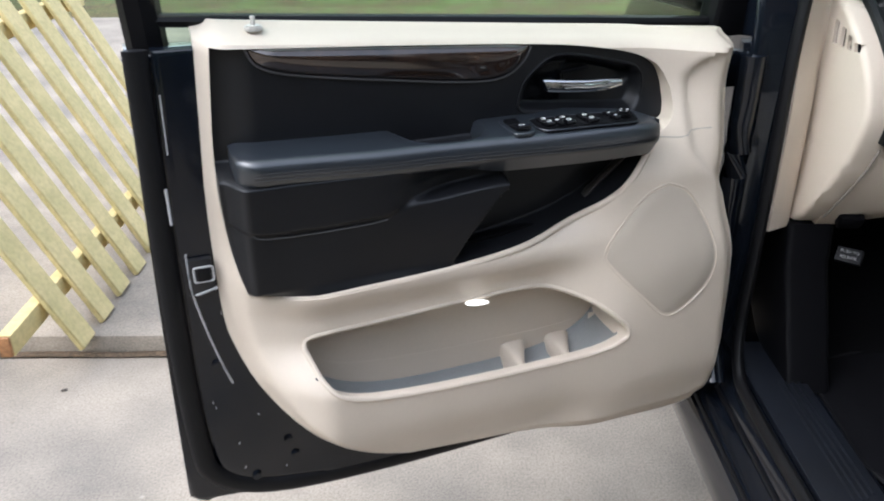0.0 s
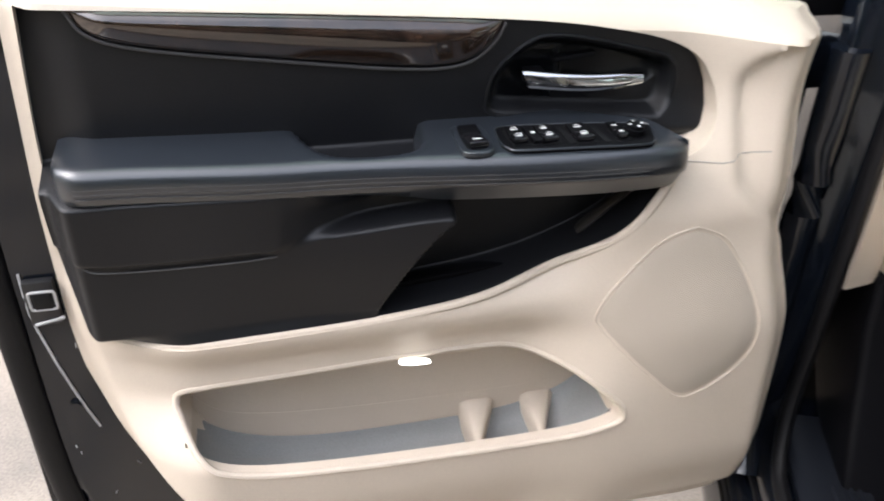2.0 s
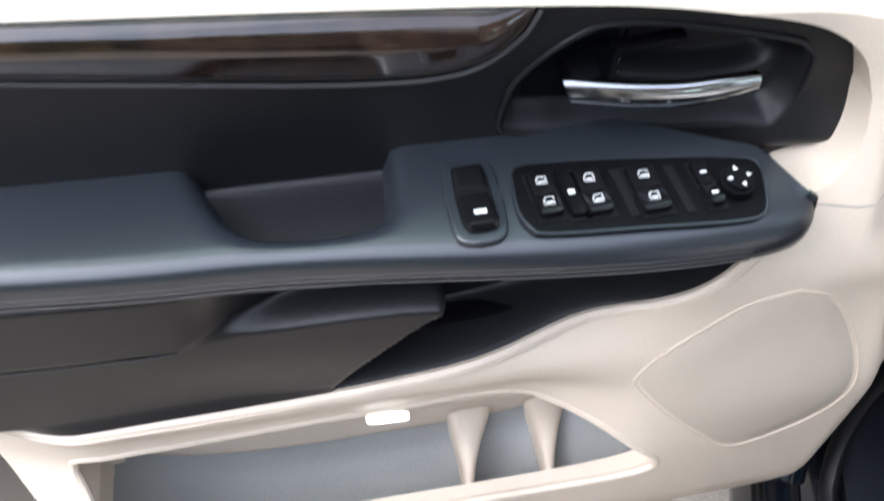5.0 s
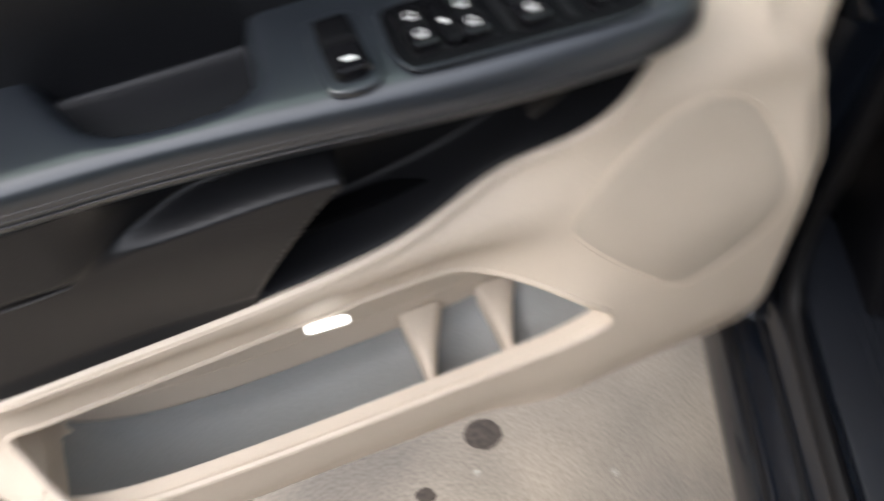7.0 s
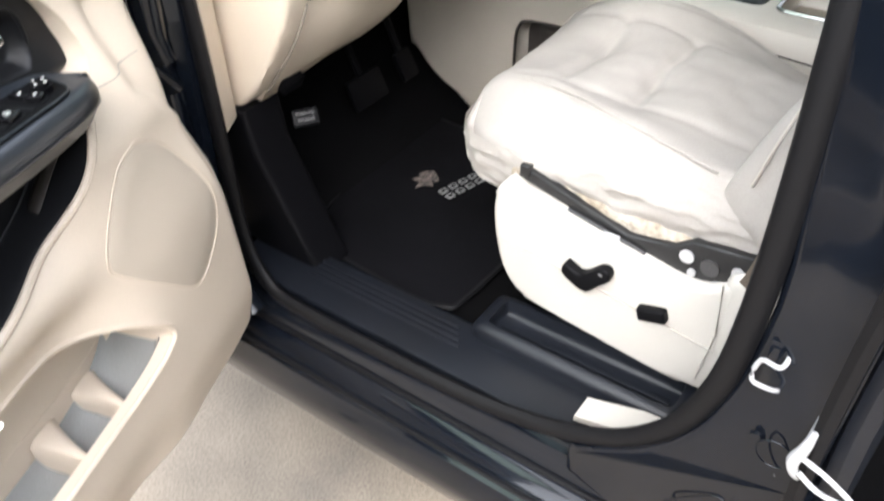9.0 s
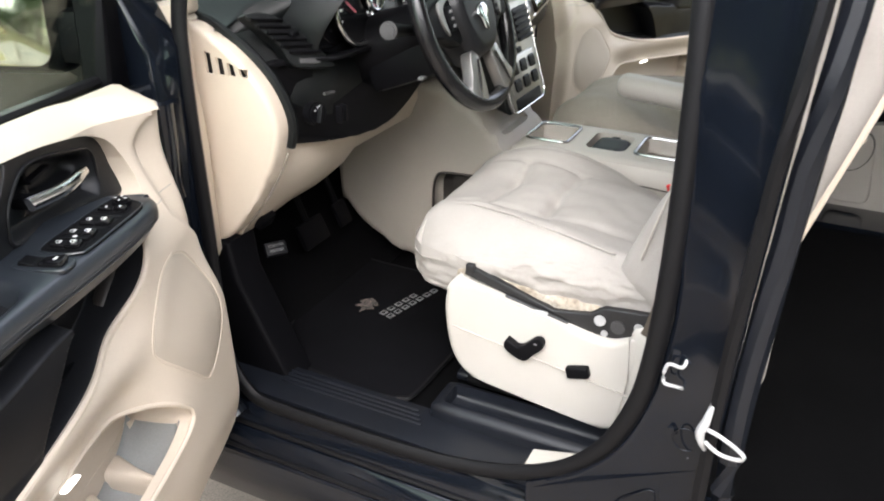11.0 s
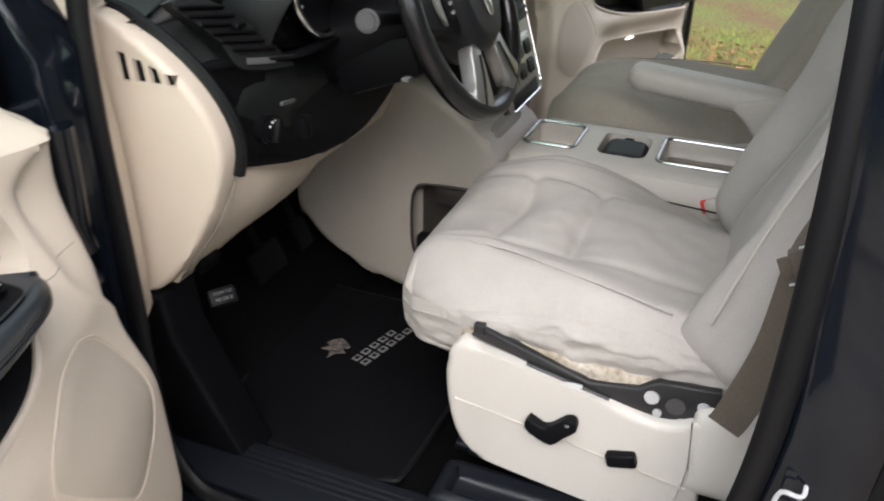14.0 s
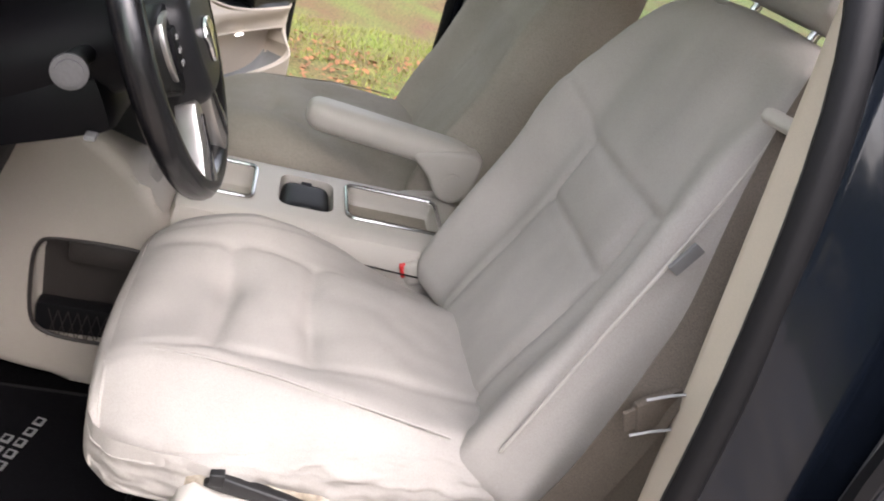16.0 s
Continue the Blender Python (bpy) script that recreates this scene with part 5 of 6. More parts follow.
for k in range(2):
    part("dimmer_wheel", box((-0.640 + 0.016 * k, -0.112, 0.945), (0.006, 0.014, 0.034), 0.002), BLACKP, face, "ribbed dimmer wheel")
part("trim_piece", box((-0.662, -0.106, 0.992), (0.035, 0.006, 0.006), 0.002, rot=(0, 8, 0)), GREYRUB, face, "small silver trim piece")
vc, vn = Vector((-0.690, -0.050, 1.098)), Vector((-0.42, -0.86, 0.28)).normalized()
va = Vector((0.86, -0.42, -0.12)).normalized()
va = (va - va.dot(vn) * vn).normalized()
vb = vn.cross(va)
vb = vb if vb.z > 0 else -vb


def on_vent(a, b_, c):
    return vc + va * a + vb * b_ + vn * c


vo = [(p[0], p[1]) for p in spline([(-0.088, 0.034, 0), (-0.060, 0.040, 0), (-0.032, 0.035, 0), (0.0, 0.018, 0), (0.036, -0.010, 0), (0.064, -0.034, 0), (0.083, -0.055, 0), (0.035, -0.058, 0), (-0.004, -0.054, 0), (-0.026, -0.020, 0), (-0.064, 0.012, 0)], 4, True)]
vent = part("air_vent", prism(vo, -0.03, 0.004, on_vent, 0.004, 3), DASHTOP, dash, "black dash air vent")
part("vent_back", prism([(-0.076, 0.031), (-0.058, 0.034), (-0.034, 0.029), (-0.002, 0.012), (0.032, -0.014), (0.056, -0.035), (0.0, -0.037), (-0.016, -0.022), (-0.052, 0.012)], 0.0, 0.0055, on_vent, 0.001), RUBBER, vent)
for k in range(6):
    q = -0.031 + 0.0112 * k
    x0 = -0.008 - 0.030 * step(-0.035, -0.008, q) - 0.044 * step(-0.012, 0.03, q)
    x1 = 0.052 - 1.25 * (q + 0.031)
    vane = prism([(x0, q - 0.0022), (x1, q - 0.0022), (x1, q + 0.0022), (x0, q + 0.0022)], 0.004, 0.013, lambda a, b_, c: on_vent(a, b_ + 0.25 * (c - 0.004), c), 0.0008, 1)
    part("vane", vane, BLACKP, vent)
part("vent_tab", soft_box(on_vent(-0.004, 0.001, 0.013), (0.014, 0.012, 0.010), 0.004, 6), BLACKP, vent)
part("vent_wheel", prism(rect(0.022, 0.0045, 0.002), 0.0, 0.010, lambda a, b_, c: on_vent(a + 0.030, b_ - 0.046, c - 0.003), 0.001), GREYRUB, vent, "grey vent thumb wheel")
clus = part("instrument_pod", prism([(p[0], p[1]) for p in spline([(-0.635, 1.06, 0), (-0.64, 1.13, 0), (-0.58, 1.195, 0), (-0.455, 1.205, 0), (-0.33, 1.195, 0), (-0.275, 1.13, 0), (-0.28, 1.05, 0), (-0.455, 1.035, 0)], 5, True)], -0.058, -0.030, lambda a, b_, c: (a, c - 0.01 + 0.10 * (b_ - 1.12), b_), 0.004), GLOSS, dash, "gloss black instrument cluster")
for x, r in ((-0.535, 0.062), (-0.385, 0.062), (-0.46, 0.028)):
    g = part("gauge_ring", ring((x, -0.090, 1.118 + (0.02 if r < 0.05 else 0)), r, 0.0065, (0, -1, 0.25)), CHROME, clus, "chrome ringed round gauge")
    part("gauge_face", disc((x, -0.085, 1.118 + (0.02 if r < 0.05 else 0)), r, 0.004, (0, -1, 0.25), 32), GLOSS, g)
    for k in range(11):
        a = -0.6 + k * 0.44
        part("mark", box((x + r * 0.78 * math.cos(a), -0.0895, 1.118 + r * 0.78 * math.sin(a) + (0.02 if r < 0.05 else 0)), (0.004, 0.004, 0.004), 0), WHITEM, g)
    part("needle", box((x - r * 0.25, -0.0915, 1.118 + r * 0.2), (r * 0.7, 0.002, 0.004), 0.001, rot=(0, 35, 0)), PINKP, g, "pale pink gauge needle")
part("display", box((-0.460, -0.092, 1.09), (0.030, 0.004, 0.03), 0.001, rot=(15, 0, 0)), GAUGE_LIGHT, clus, "lit violet display")

arch = spline([(-0.665, 1.045, 0), (-0.662, 1.12, 0), (-0.615, 1.192, 0), (-0.54, 1.224, 0), (-0.455, 1.232, 0), (-0.37, 1.224, 0), (-0.295, 1.192, 0), (-0.252, 1.12, 0), (-0.25, 1.045, 0)], 5)
hood = []
for p in arch:
    d = Vector((p[0] + 0.455, p[1] - 1.09, 0)).normalized()
    k = 0.075 * step(1.02, 1.22, p[1])
    hood.append([(p[0] - d.x * o, y, p[1] - d.y * o) for o, y in ((0.016, -0.055 - k), (0.010, -0.070 - k), (0.003, -0.074 - k), (-0.002, -0.066 - k), (-0.004, -0.03), (0.012, 0.10), (0.030, 0.10), (0.020, -0.02))])
part("instrument_hood", loft(hood), DASHTOP, dash, "arched dark hood over the instruments", smooth=60)

# steering column and wheel
col = thing("steering_wheel", (-0.455, -0.29, 1.11), "black leather steering wheel with silver spokes", "steering wheel")
ax = Vector((0.0, -0.93, 0.37)).normalized()
ctr = Vector((-0.457, -0.290, 1.118))
right = Vector((1, 0, 0))
upw = ax.cross(right) * -1
upw = right.cross(ax) * -1 if upw.z < 0 else upw


def on_wheel(a, b_, c=0.0):
    return ctr + right * a + upw * b_ + ax * c


part("column", tube([on_wheel(0, 0, -0.26), on_wheel(0, -0.005, -0.14), on_wheel(0, 0, -0.05)], [0.075, 0.062, 0.055], 20), BLACKP, col, "black column shroud")
part("column_cover", box(on_wheel(0, -0.055, -0.15), (0.12, 0.15, 0.07), 0.02, rot=(-21, 0, 0)), BLACKP, col)
part("ignition", disc(on_wheel(0.085, -0.055, -0.13), 0.02, 0.03, (0.5, -0.8, 0.1)), BLACKP, col)
part("keyhole", box(on_wheel(-0.062, -0.085, -0.10), (0.02, 0.012, 0.006), 0.002), GREYM, col)
st = part("signal_stalk", tube([on_wheel(-0.05, 0.0, -0.08), on_wheel(-0.12, 0.012, -0.07), on_wheel(-0.19, 0.02, -0.055)], [0.009, 0.011, 0.014], 10), BLACKP, col, "black turn signal stalk")
part("stalk_end", disc(on_wheel(-0.196, 0.021, -0.053), 0.016, 0.014, (-1, -0.25, 0.1), 20, 0.004), GREYRUB, st, "grey stalk end")
R = 0.172
rim_pts = [on_wheel(R * math.cos(k * math.tau / 72), R * math.sin(k * math.tau / 72)) for k in range(72)]
part("rim", tube(rim_pts, 0.0165, 14, up=ax, closed=True), GRIP, col, "thick black leather rim")
part("rim_inlay", tube([on_wheel(0.166 * math.cos(t), 0.166 * math.sin(t), 0.0135) for t in [math.radians(50 + 5 * k) for k in range(17)]], 0.006, 8, up=ax), TRIMWOOD, col, "glossy dark inlay on the rim")
pad = prism([(p[0], p[1]) for p in spline([(-0.078, 0.052, 0), (0, 0.070, 0), (0.078, 0.052, 0), (0.088, 0.0, 0), (0.070, -0.056, 0), (0.036, -0.090, 0), (-0.036, -0.090, 0), (-0.070, -0.056, 0), (-0.088, 0, 0)], 4, True)], -0.035, 0.034, lambda a, b_, c: on_wheel(a * (1 - 4 * max(0, c) * 2), b_ * (1 - 4 * max(0, c) * 2), c), 0.012, 4)
part("rim_line", tube([on_wheel(0.1575 * math.cos(t), 0.1575 * math.sin(t), 0.008) for t in [math.radians(118 + 5 * k) for k in range(29)]], 0.0016, 6, up=ax), CHROME, col, "thin bright line inside the rim")
hub = part("airbag_pad", pad, BLACK, col, "black airbag cover")
em = spline([(0.0, 0.024, 0), (0.016, 0.020, 0), (0.023, 0.006, 0), (0.013, -0.004, 0), (0.008, -0.022, 0), (0.0, -0.027, 0), (-0.008, -0.022, 0), (-0.013, -0.004, 0), (-0.023, 0.006, 0), (-0.016, 0.020, 0)], 3, True)
part("emblem", prism([(p[0], p[1]) for p in em], 0.026, 0.033, lambda a, b_, c: on_wheel(a, b_ - 0.012, c + 0.007), 0.003), CHROME, hub, "plain chrome emblem shape")
for s in (-1, 1):
    sp = prism([(p[0], p[1]) for p in spline([(0.065, 0.045, 0), (0.165, 0.028, 0), (0.168, -0.015, 0), (0.12, -0.03, 0), (0.07, -0.045, 0)], 3, True)], -0.016, 0.014, lambda a, b_, c: on_wheel(s * a, b_, c), 0.006, 3)
    spk = part("side_spoke", sp, BLACKP, col)
    part("spoke_trim", prism([(p[0], p[1]) for p in spline([(0.085, 0.040, 0), (0.125, 0.036, 0), (0.130, 0.0, 0), (0.115, -0.024, 0), (0.118, 0.01, 0), (0.11, 0.028, 0)], 3, True)], 0.010, 0.019, lambda a, b_, c: on_wheel(s * a, b_, c), 0.002), SILVER, spk, "silver spoke trim")
    part("button_pad", box(on_wheel(s * 0.098, 0.004, 0.017), (0.024, 0.010, 0.044), 0.003, rot=(-21, 0, 0)), BLACKP, spk)
    for k in range(3):
        part("button", box(on_wheel(s * 0.098, 0.016 - 0.013 * k, 0.0235), (0.010, 0.002, 0.005), 0.0008, rot=(-21, 0, 0)), GREYM, spk)
    lo = prism([(p[0], p[1]) for p in spline([(0.030, -0.080, 0), (0.058, -0.066, 0), (0.078, -0.108, 0), (0.100, -0.140, 0), (0.062, -0.160, 0), (0.040, -0.158, 0)], 3, True)], -0.008, 0.016, lambda a, b_, c: on_wheel(s * a, b_, c), 0.004, 2)
    sk = part("lower_spoke", lo, SILVER, col, "bright silver lower spoke")
    part("spoke_ridge", tube([on_wheel(s * 0.042, -0.084, 0.017), on_wheel(s * 0.056, -0.118, 0.018), on_wheel(s * 0.072, -0.152, 0.016)], 0.0025, 6), GLOSS, sk)

# centre stack
stack = thing("centre_stack", (XC, -0.2, 0.8), "silver framed centre stack with radio and climate controls", "centre console")


def on_stack(a, b_, c=0.0):  # across, up from the bottom, out
    return Vector((XC + 0.01 + a, -0.285 + 0.115 * b_ / 0.40 - c * 0.96, 0.835 + b_ * 0.96 - c * 0.27))


def plate_on(w, h, r, a0, b0, lo, hi, bev=0.003):
    return prism(rect(w, h, r), lo, hi, lambda a, b_, c: on_stack(a + a0, b_ + b0, c), bev)


part("housing", plate_on(0.125, 0.20, 0.02, 0, 0.20, -0.12, -0.004), DASHTOP, stack)
part("bezel", plate_on(0.112, 0.20, 0.025, 0, 0.20, -0.004, 0.006), SILVER, stack, "matt silver bezel")
part("bezel_line", tube([on_stack(a, 0.20 + b_, 0.006) for a, b_ in rect(0.108, 0.196, 0.025)], 0.0024, 8, up=(0, -1, 0.3), closed=True), CHROME, stack, "bright bezel edge")
rad = part("radio", plate_on(0.092, 0.066, 0.006, 0, 0.318, 0.002, 0.012), SILVER, stack, "radio with a round knob")
part("radio_screen", plate_on(0.058, 0.040, 0.003, 0.0, 0.325, 0.0115, 0.0135, 0.0005), GLOSS, rad)
part("disc_slot", plate_on(0.05, 0.003, 0.001, 0.0, 0.374, 0.0115, 0.0130, 0), RUBBER, rad)
for a in (-0.076, 0.076):
    part("radio_knob", disc(on_stack(a, 0.315, 0.02), 0.013, 0.022, (0, -1, -0.28), 20), BLACKP, rad)
    for k in range(3):
        part("radio_key", plate_on(0.010, 0.006, 0.001, a, 0.34 + 0.015 * k, 0.011, 0.014, 0.001), GREYM, rad)
for s in (-1, 1):
    v = part("centre_vent", plate_on(0.045, 0.040, 0.006, s * 0.052, 0.195, 0.0, 0.009), RUBBER, stack, "black slatted centre vent")
    for k in range(5):
        part("vane", plate_on(0.042, 0.0022, 0.001, s * 0.052, 0.165 + 0.015 * k, 0.008, 0.015, 0.0008), BLACKP, v)
part("hazard_key", plate_on(0.012, 0.006, 0.002, 0, 0.140, 0.005, 0.010, 0.001), BLACKP, stack)
cl = part("climate_panel", plate_on(0.085, 0.048, 0.006, 0, 0.083, 0.003, 0.009), SILVER, stack)
for a in (-0.055, 0.0, 0.055):
    for b_ in (0.105, 0.066):
        part("climate_key", plate_on(0.018, 0.014, 0.004, a, b_, 0.008, 0.014, 0.003), BLACKP, cl)
part("lower_slot", plate_on(0.08, 0.014, 0.004, 0, 0.02, 0.003, 0.008), BLACKP, stack)
part("gear_base", disc(on_stack(-0.165, 0.27, 0.01), 0.03, 0.03, (0, -1, 0.2), 20), BLACKP, stack)
gear = part("gear_lever", tube(spline([on_stack(-0.165, 0.27, 0.0), on_stack(-0.165, 0.30, 0.045), on_stack(-0.162, 0.335, 0.075)]), 0.010, 10), BLACKP, stack, "dash mounted gear lever")
part("gear_knob", soft_box(on_stack(-0.161, 0.352, 0.085), (0.045, 0.04, 0.055), 0.018, 8), GLOSS, gear, "gear knob with chrome cap")
part("knob_cap", soft_box(on_stack(-0.166, 0.352, 0.106), (0.034, 0.006, 0.038), 0.003, 6), CHROME, gear)

# passenger side of the dash: trim strip, vent
pt = [Vector((x, y, z)) for x, y, z in ((0.06, -0.165, 0.99), (0.25, -0.150, 1.01), (0.45, -0.125, 1.03), (0.60, -0.085, 1.035), (0.68, -0.02, 1.02))]
part("trim_strip", tube(spline(pt, 6), 0.040, 12, flat=0.45, up=(0, -1, 0.4)), SILVER, dash, "silver passenger trim strip with dark inlay")
part("trim_inlay", tube([p + Vector((0, -0.022, 0.004)) for p in spline(pt[1:4], 6)], 0.020, 10, flat=0.4, up=(0, -1, 0.4)), TRIMWOOD, dash)
for s in (0.014, -0.014):
    part("trim_edge", tube([p + Vector((0, -0.020, s * 1.6)) for p in spline(pt[1:4], 6)], 0.003, 6), CHROME, dash)
part("passenger_lower", prism([(-0.12, 0.97), (-0.13, 0.90), (-0.10, 0.80), (0.02, 0.72), (0.2, 0.74), (0.2, 0.97)], 0.05, 0.68, lambda a, b_, c: (c, a + 0.10 * step(0.50, 0.70, c), b_), 0.015, 3), BEIGE, dash, "beige glovebox side of the dash")
pv = part("air_vent", prism(rect(0.06, 0.03, 0.012), -0.01, 0.004, lambda a, b_, c: (0.55 + a, -0.075 - c + 0.5 * max(0, a), 1.11 + b_), 0.003), BLACKP, dash, "black dash air vent")
for k in range(4):
    part("vane", box((0.55, -0.082, 1.093 + 0.012 * k), (0.10, 0.008, 0.003), 0.001, rot=(20, 0, 12)), RUBBER, pv)

# ---- lower centre console ----
cons = thing("floor_console", (XC, -0.4, 0.39), "beige floor console with shade-toned sides, cup holders and chrome framed trays", "centre console")
side = [(p[0], p[1]) for p in spline([(0.19, 0.57, 0), (0.12, 0.49, 0), (0.0, 0.435, 0), (-0.10, 0.41, 0), (-0.22, 0.40, 0)], 4)]
side += [(-0.30, 0.40), (-0.30, 0.70)] + [(p[0], p[1]) for p in spline([(-0.285, 0.75, 0), (-0.24, 0.80, 0), (-0.18, 0.85, 0), (-0.05, 0.90, 0), (0.2, 0.90, 0)], 4)]
fl = lambda a, b_, c: (c, a, b_)
tower = prism(side, -0.205, 0.065, fl, 0.02, 3)
tower = carve(tower, soft_box((-0.205, -0.185, 0.585), (0.11, 0.185, 0.19), 0.045, 12), soft_box((XC, -0.30, 0.80), (0.17, 0.12, 0.045), 0.012, 6))
part("console_tower", tower, BEIGE_SHADE, cons, "beige console side, coloured as if in shade")
cub = part("cubby", soft_box((-0.160, -0.185, 0.585), (0.012, 0.20, 0.20), 0.005, 8), DEEP, cons, "dark side storage cubby with a net")
part("cubby_rim", tube([(-0.2055, p[0], p[1]) for p in spline([(-0.095, 0.62, 0), (-0.103, 0.662, 0), (-0.13, 0.678, 0), (-0.24, 0.682, 0), (-0.272, 0.668, 0), (-0.279, 0.63, 0), (-0.277, 0.53, 0), (-0.262, 0.497, 0), (-0.225, 0.49, 0), (-0.15, 0.492, 0), (-0.11, 0.505, 0), (-0.096, 0.54, 0)], 4, True)], 0.0035, 8, up=(1, 0, 0), closed=True), DEEP, cub)
part("cubby_socket", box((-0.185, -0.20, 0.655), (0.03, 0.11, 0.040), 0.008), DEEP, cub, "power socket housing")
part("cubby_bin", box((-0.188, -0.185, 0.525), (0.030, 0.165, 0.055), 0.008), RUBBER, cub, "black netted bin")
for k in range(9):
    part("net_cord", tube([(-0.207, -0.125 - 0.015 * k, 0.49), (-0.207, -0.14 - 0.015 * k, 0.545)], 0.0008, 5), DEEP, cub)
    part("net_cord", tube([(-0.207, -0.14 - 0.015 * k, 0.49), (-0.207, -0.125 - 0.015 * k, 0.545)], 0.0008, 5), DEEP, cub)
top = soft_box((XC, -0.545, 0.60), (0.27, 0.52, 0.345), 0.022, 12, lambda u, q: Vector((q.x * (1 - 0.10 * max(0, u.z)), q.y, q.z)))
top = carve(top, soft_box((XC + 0.012, -0.355, 0.765), (0.12, 0.10, 0.07), 0.012, 6), soft_box((XC + 0.012, -0.498, 0.76), (0.125, 0.096, 0.14), 0.022, 8), soft_box((XC + 0.012, -0.655, 0.765), (0.125, 0.165, 0.06), 0.016, 8))
top = part("console_top", top, BEIGE_GREY, cons, "grey beige console top")
for y, h, zz, m in ((-0.355, 0.052, 0.7745, SATIN), (-0.655, 0.086, 0.7745, SATIN)):
    part("chrome_frame", tube([(XC + 0.012 + a, y + b_, zz) for a, b_ in rect(0.066, h, 0.016)], 0.0040, 8, closed=True), m, top, "chrome tray frame")
part("cup_holder", soft_box((XC + 0.012, -0.498, 0.725), (0.118, 0.088, 0.085), 0.02, 8), RUBBER, top, "black rubber cup holder")
for a in (-0.05, 0.05):
    part("cup_tab", box((XC + 0.012 + a, -0.498, 0.762), (0.012, 0.02, 0.012), 0.003), RUBBER, top)
part("tray_mat", box((XC + 0.012, -0.655, 0.739), (0.11, 0.15, 0.004), 0.001), GREY_SHADE_FAB, top)
part("console_seam", tube([(-0.2075, -0.57, 0.735), (-0.208, -0.70, 0.728)], 0.0016, 5), BLACKP, top)

# ---- pedals and floor mat ----
for nm, x, w in (("brake_pedal", -0.42, 0.10), ("accelerator_pedal", -0.29, 0.05)):
    p = thing(nm, (x, 0.14, 0.52), "black rubber pedal on a steel arm", "pedal")
    part("pad", box((x, 0.13, 0.55), (w, 0.014, 0.065), 0.006, rot=(-25, 0, 0)), BLACKP, p)
    part("arm", tube([(x, 0.14, 0.56), (x, 0.20, 0.70), (x, 0.24, 0.82)], 0.008, 8), BLACKP, p)
mat = thing("floor_mat", (-0.48, -0.1, 0.385), "black carpet floor mat with a worn spot and grey print", "floor mat")
mo = spline([(-0.742, -0.24, 0), (-0.735, -0.10, 0), (-0.722, 0.02, 0), (-0.70, 0.05, 0), (-0.50, 0.10, 0), (-0.26, 0.12, 0), (-0.235, 0.09, 0), (-0.23, -0.15, 0), (-0.235, -0.29, 0), (-0.26, -0.315, 0), (-0.50, -0.312, 0), (-0.70, -0.305, 0), (-0.73, -0.285, 0)], 4, True)


def lay(a, b_, c):
    return (a, b_, c + 0.386 + 0.10 * max(0, b_ - 0.02) ** 1.1)


part("mat_top", prism([(p[0], p[1]) for p in mo], 0, 0.010, lay, 0.003), MATM, mat)
part("mat_binding", tube([lay(p[0], p[1], 0.007) for p in mo], 0.0055, 6, closed=True), RUBBER, mat, "bound mat edge")
worn = spline([(-0.445 + 0.028 * (1 + 0.4 * math.sin(k * 2.3)) * math.cos(k * math.tau / 12), -0.035 + 0.022 * (1 + 0.4 * math.cos(k * 3.1)) * math.sin(k * math.tau / 12), 0) for k in range(12)], 2, True)
part("worn_spot", prism([(p[0], p[1]) for p in worn], 0.3975, 0.4002, lambda a, b_, c: (a, b_, c), 0), material("worn_mat", (0.20, 0.16, 0.14), 0.9, grain=0.8, grain_size=160, stain=0.7, stain_size=60, second=(0.03, 0.03, 0.03)), mat, "pale worn heel spot")
dirn = Vector((0.97, -0.24, 0)).normalized()
nrm = Vector((0.24, 0.97, 0))
for row, (n, off) in enumerate(((5, 0.011), (7, -0.011))):
    for k in range(n):
        c0 = Vector((-0.462, -0.100, 0)) + dirn * (0.0265 * k) + nrm * off
        b = box((0, 0, 0), (0.018, 0.015, 0.003), 0.0004, 1)
        b = carve(b, box((0.001, 0.001, 0), (0.012, 0.009, 0.01), 0))
        b.transform(Matrix.Translation((c0.x, c0.y, 0.3985)) @ Matrix.Rotation(math.atan2(dirn.y, dirn.x), 4, "Z"))
        part("print_mark", b, GREYM, mat, "grey printed mark")
part("mat_hook", box((-0.30, -0.27, 0.40), (0.02, 0.012, 0.006), 0.002), GREYM, mat)


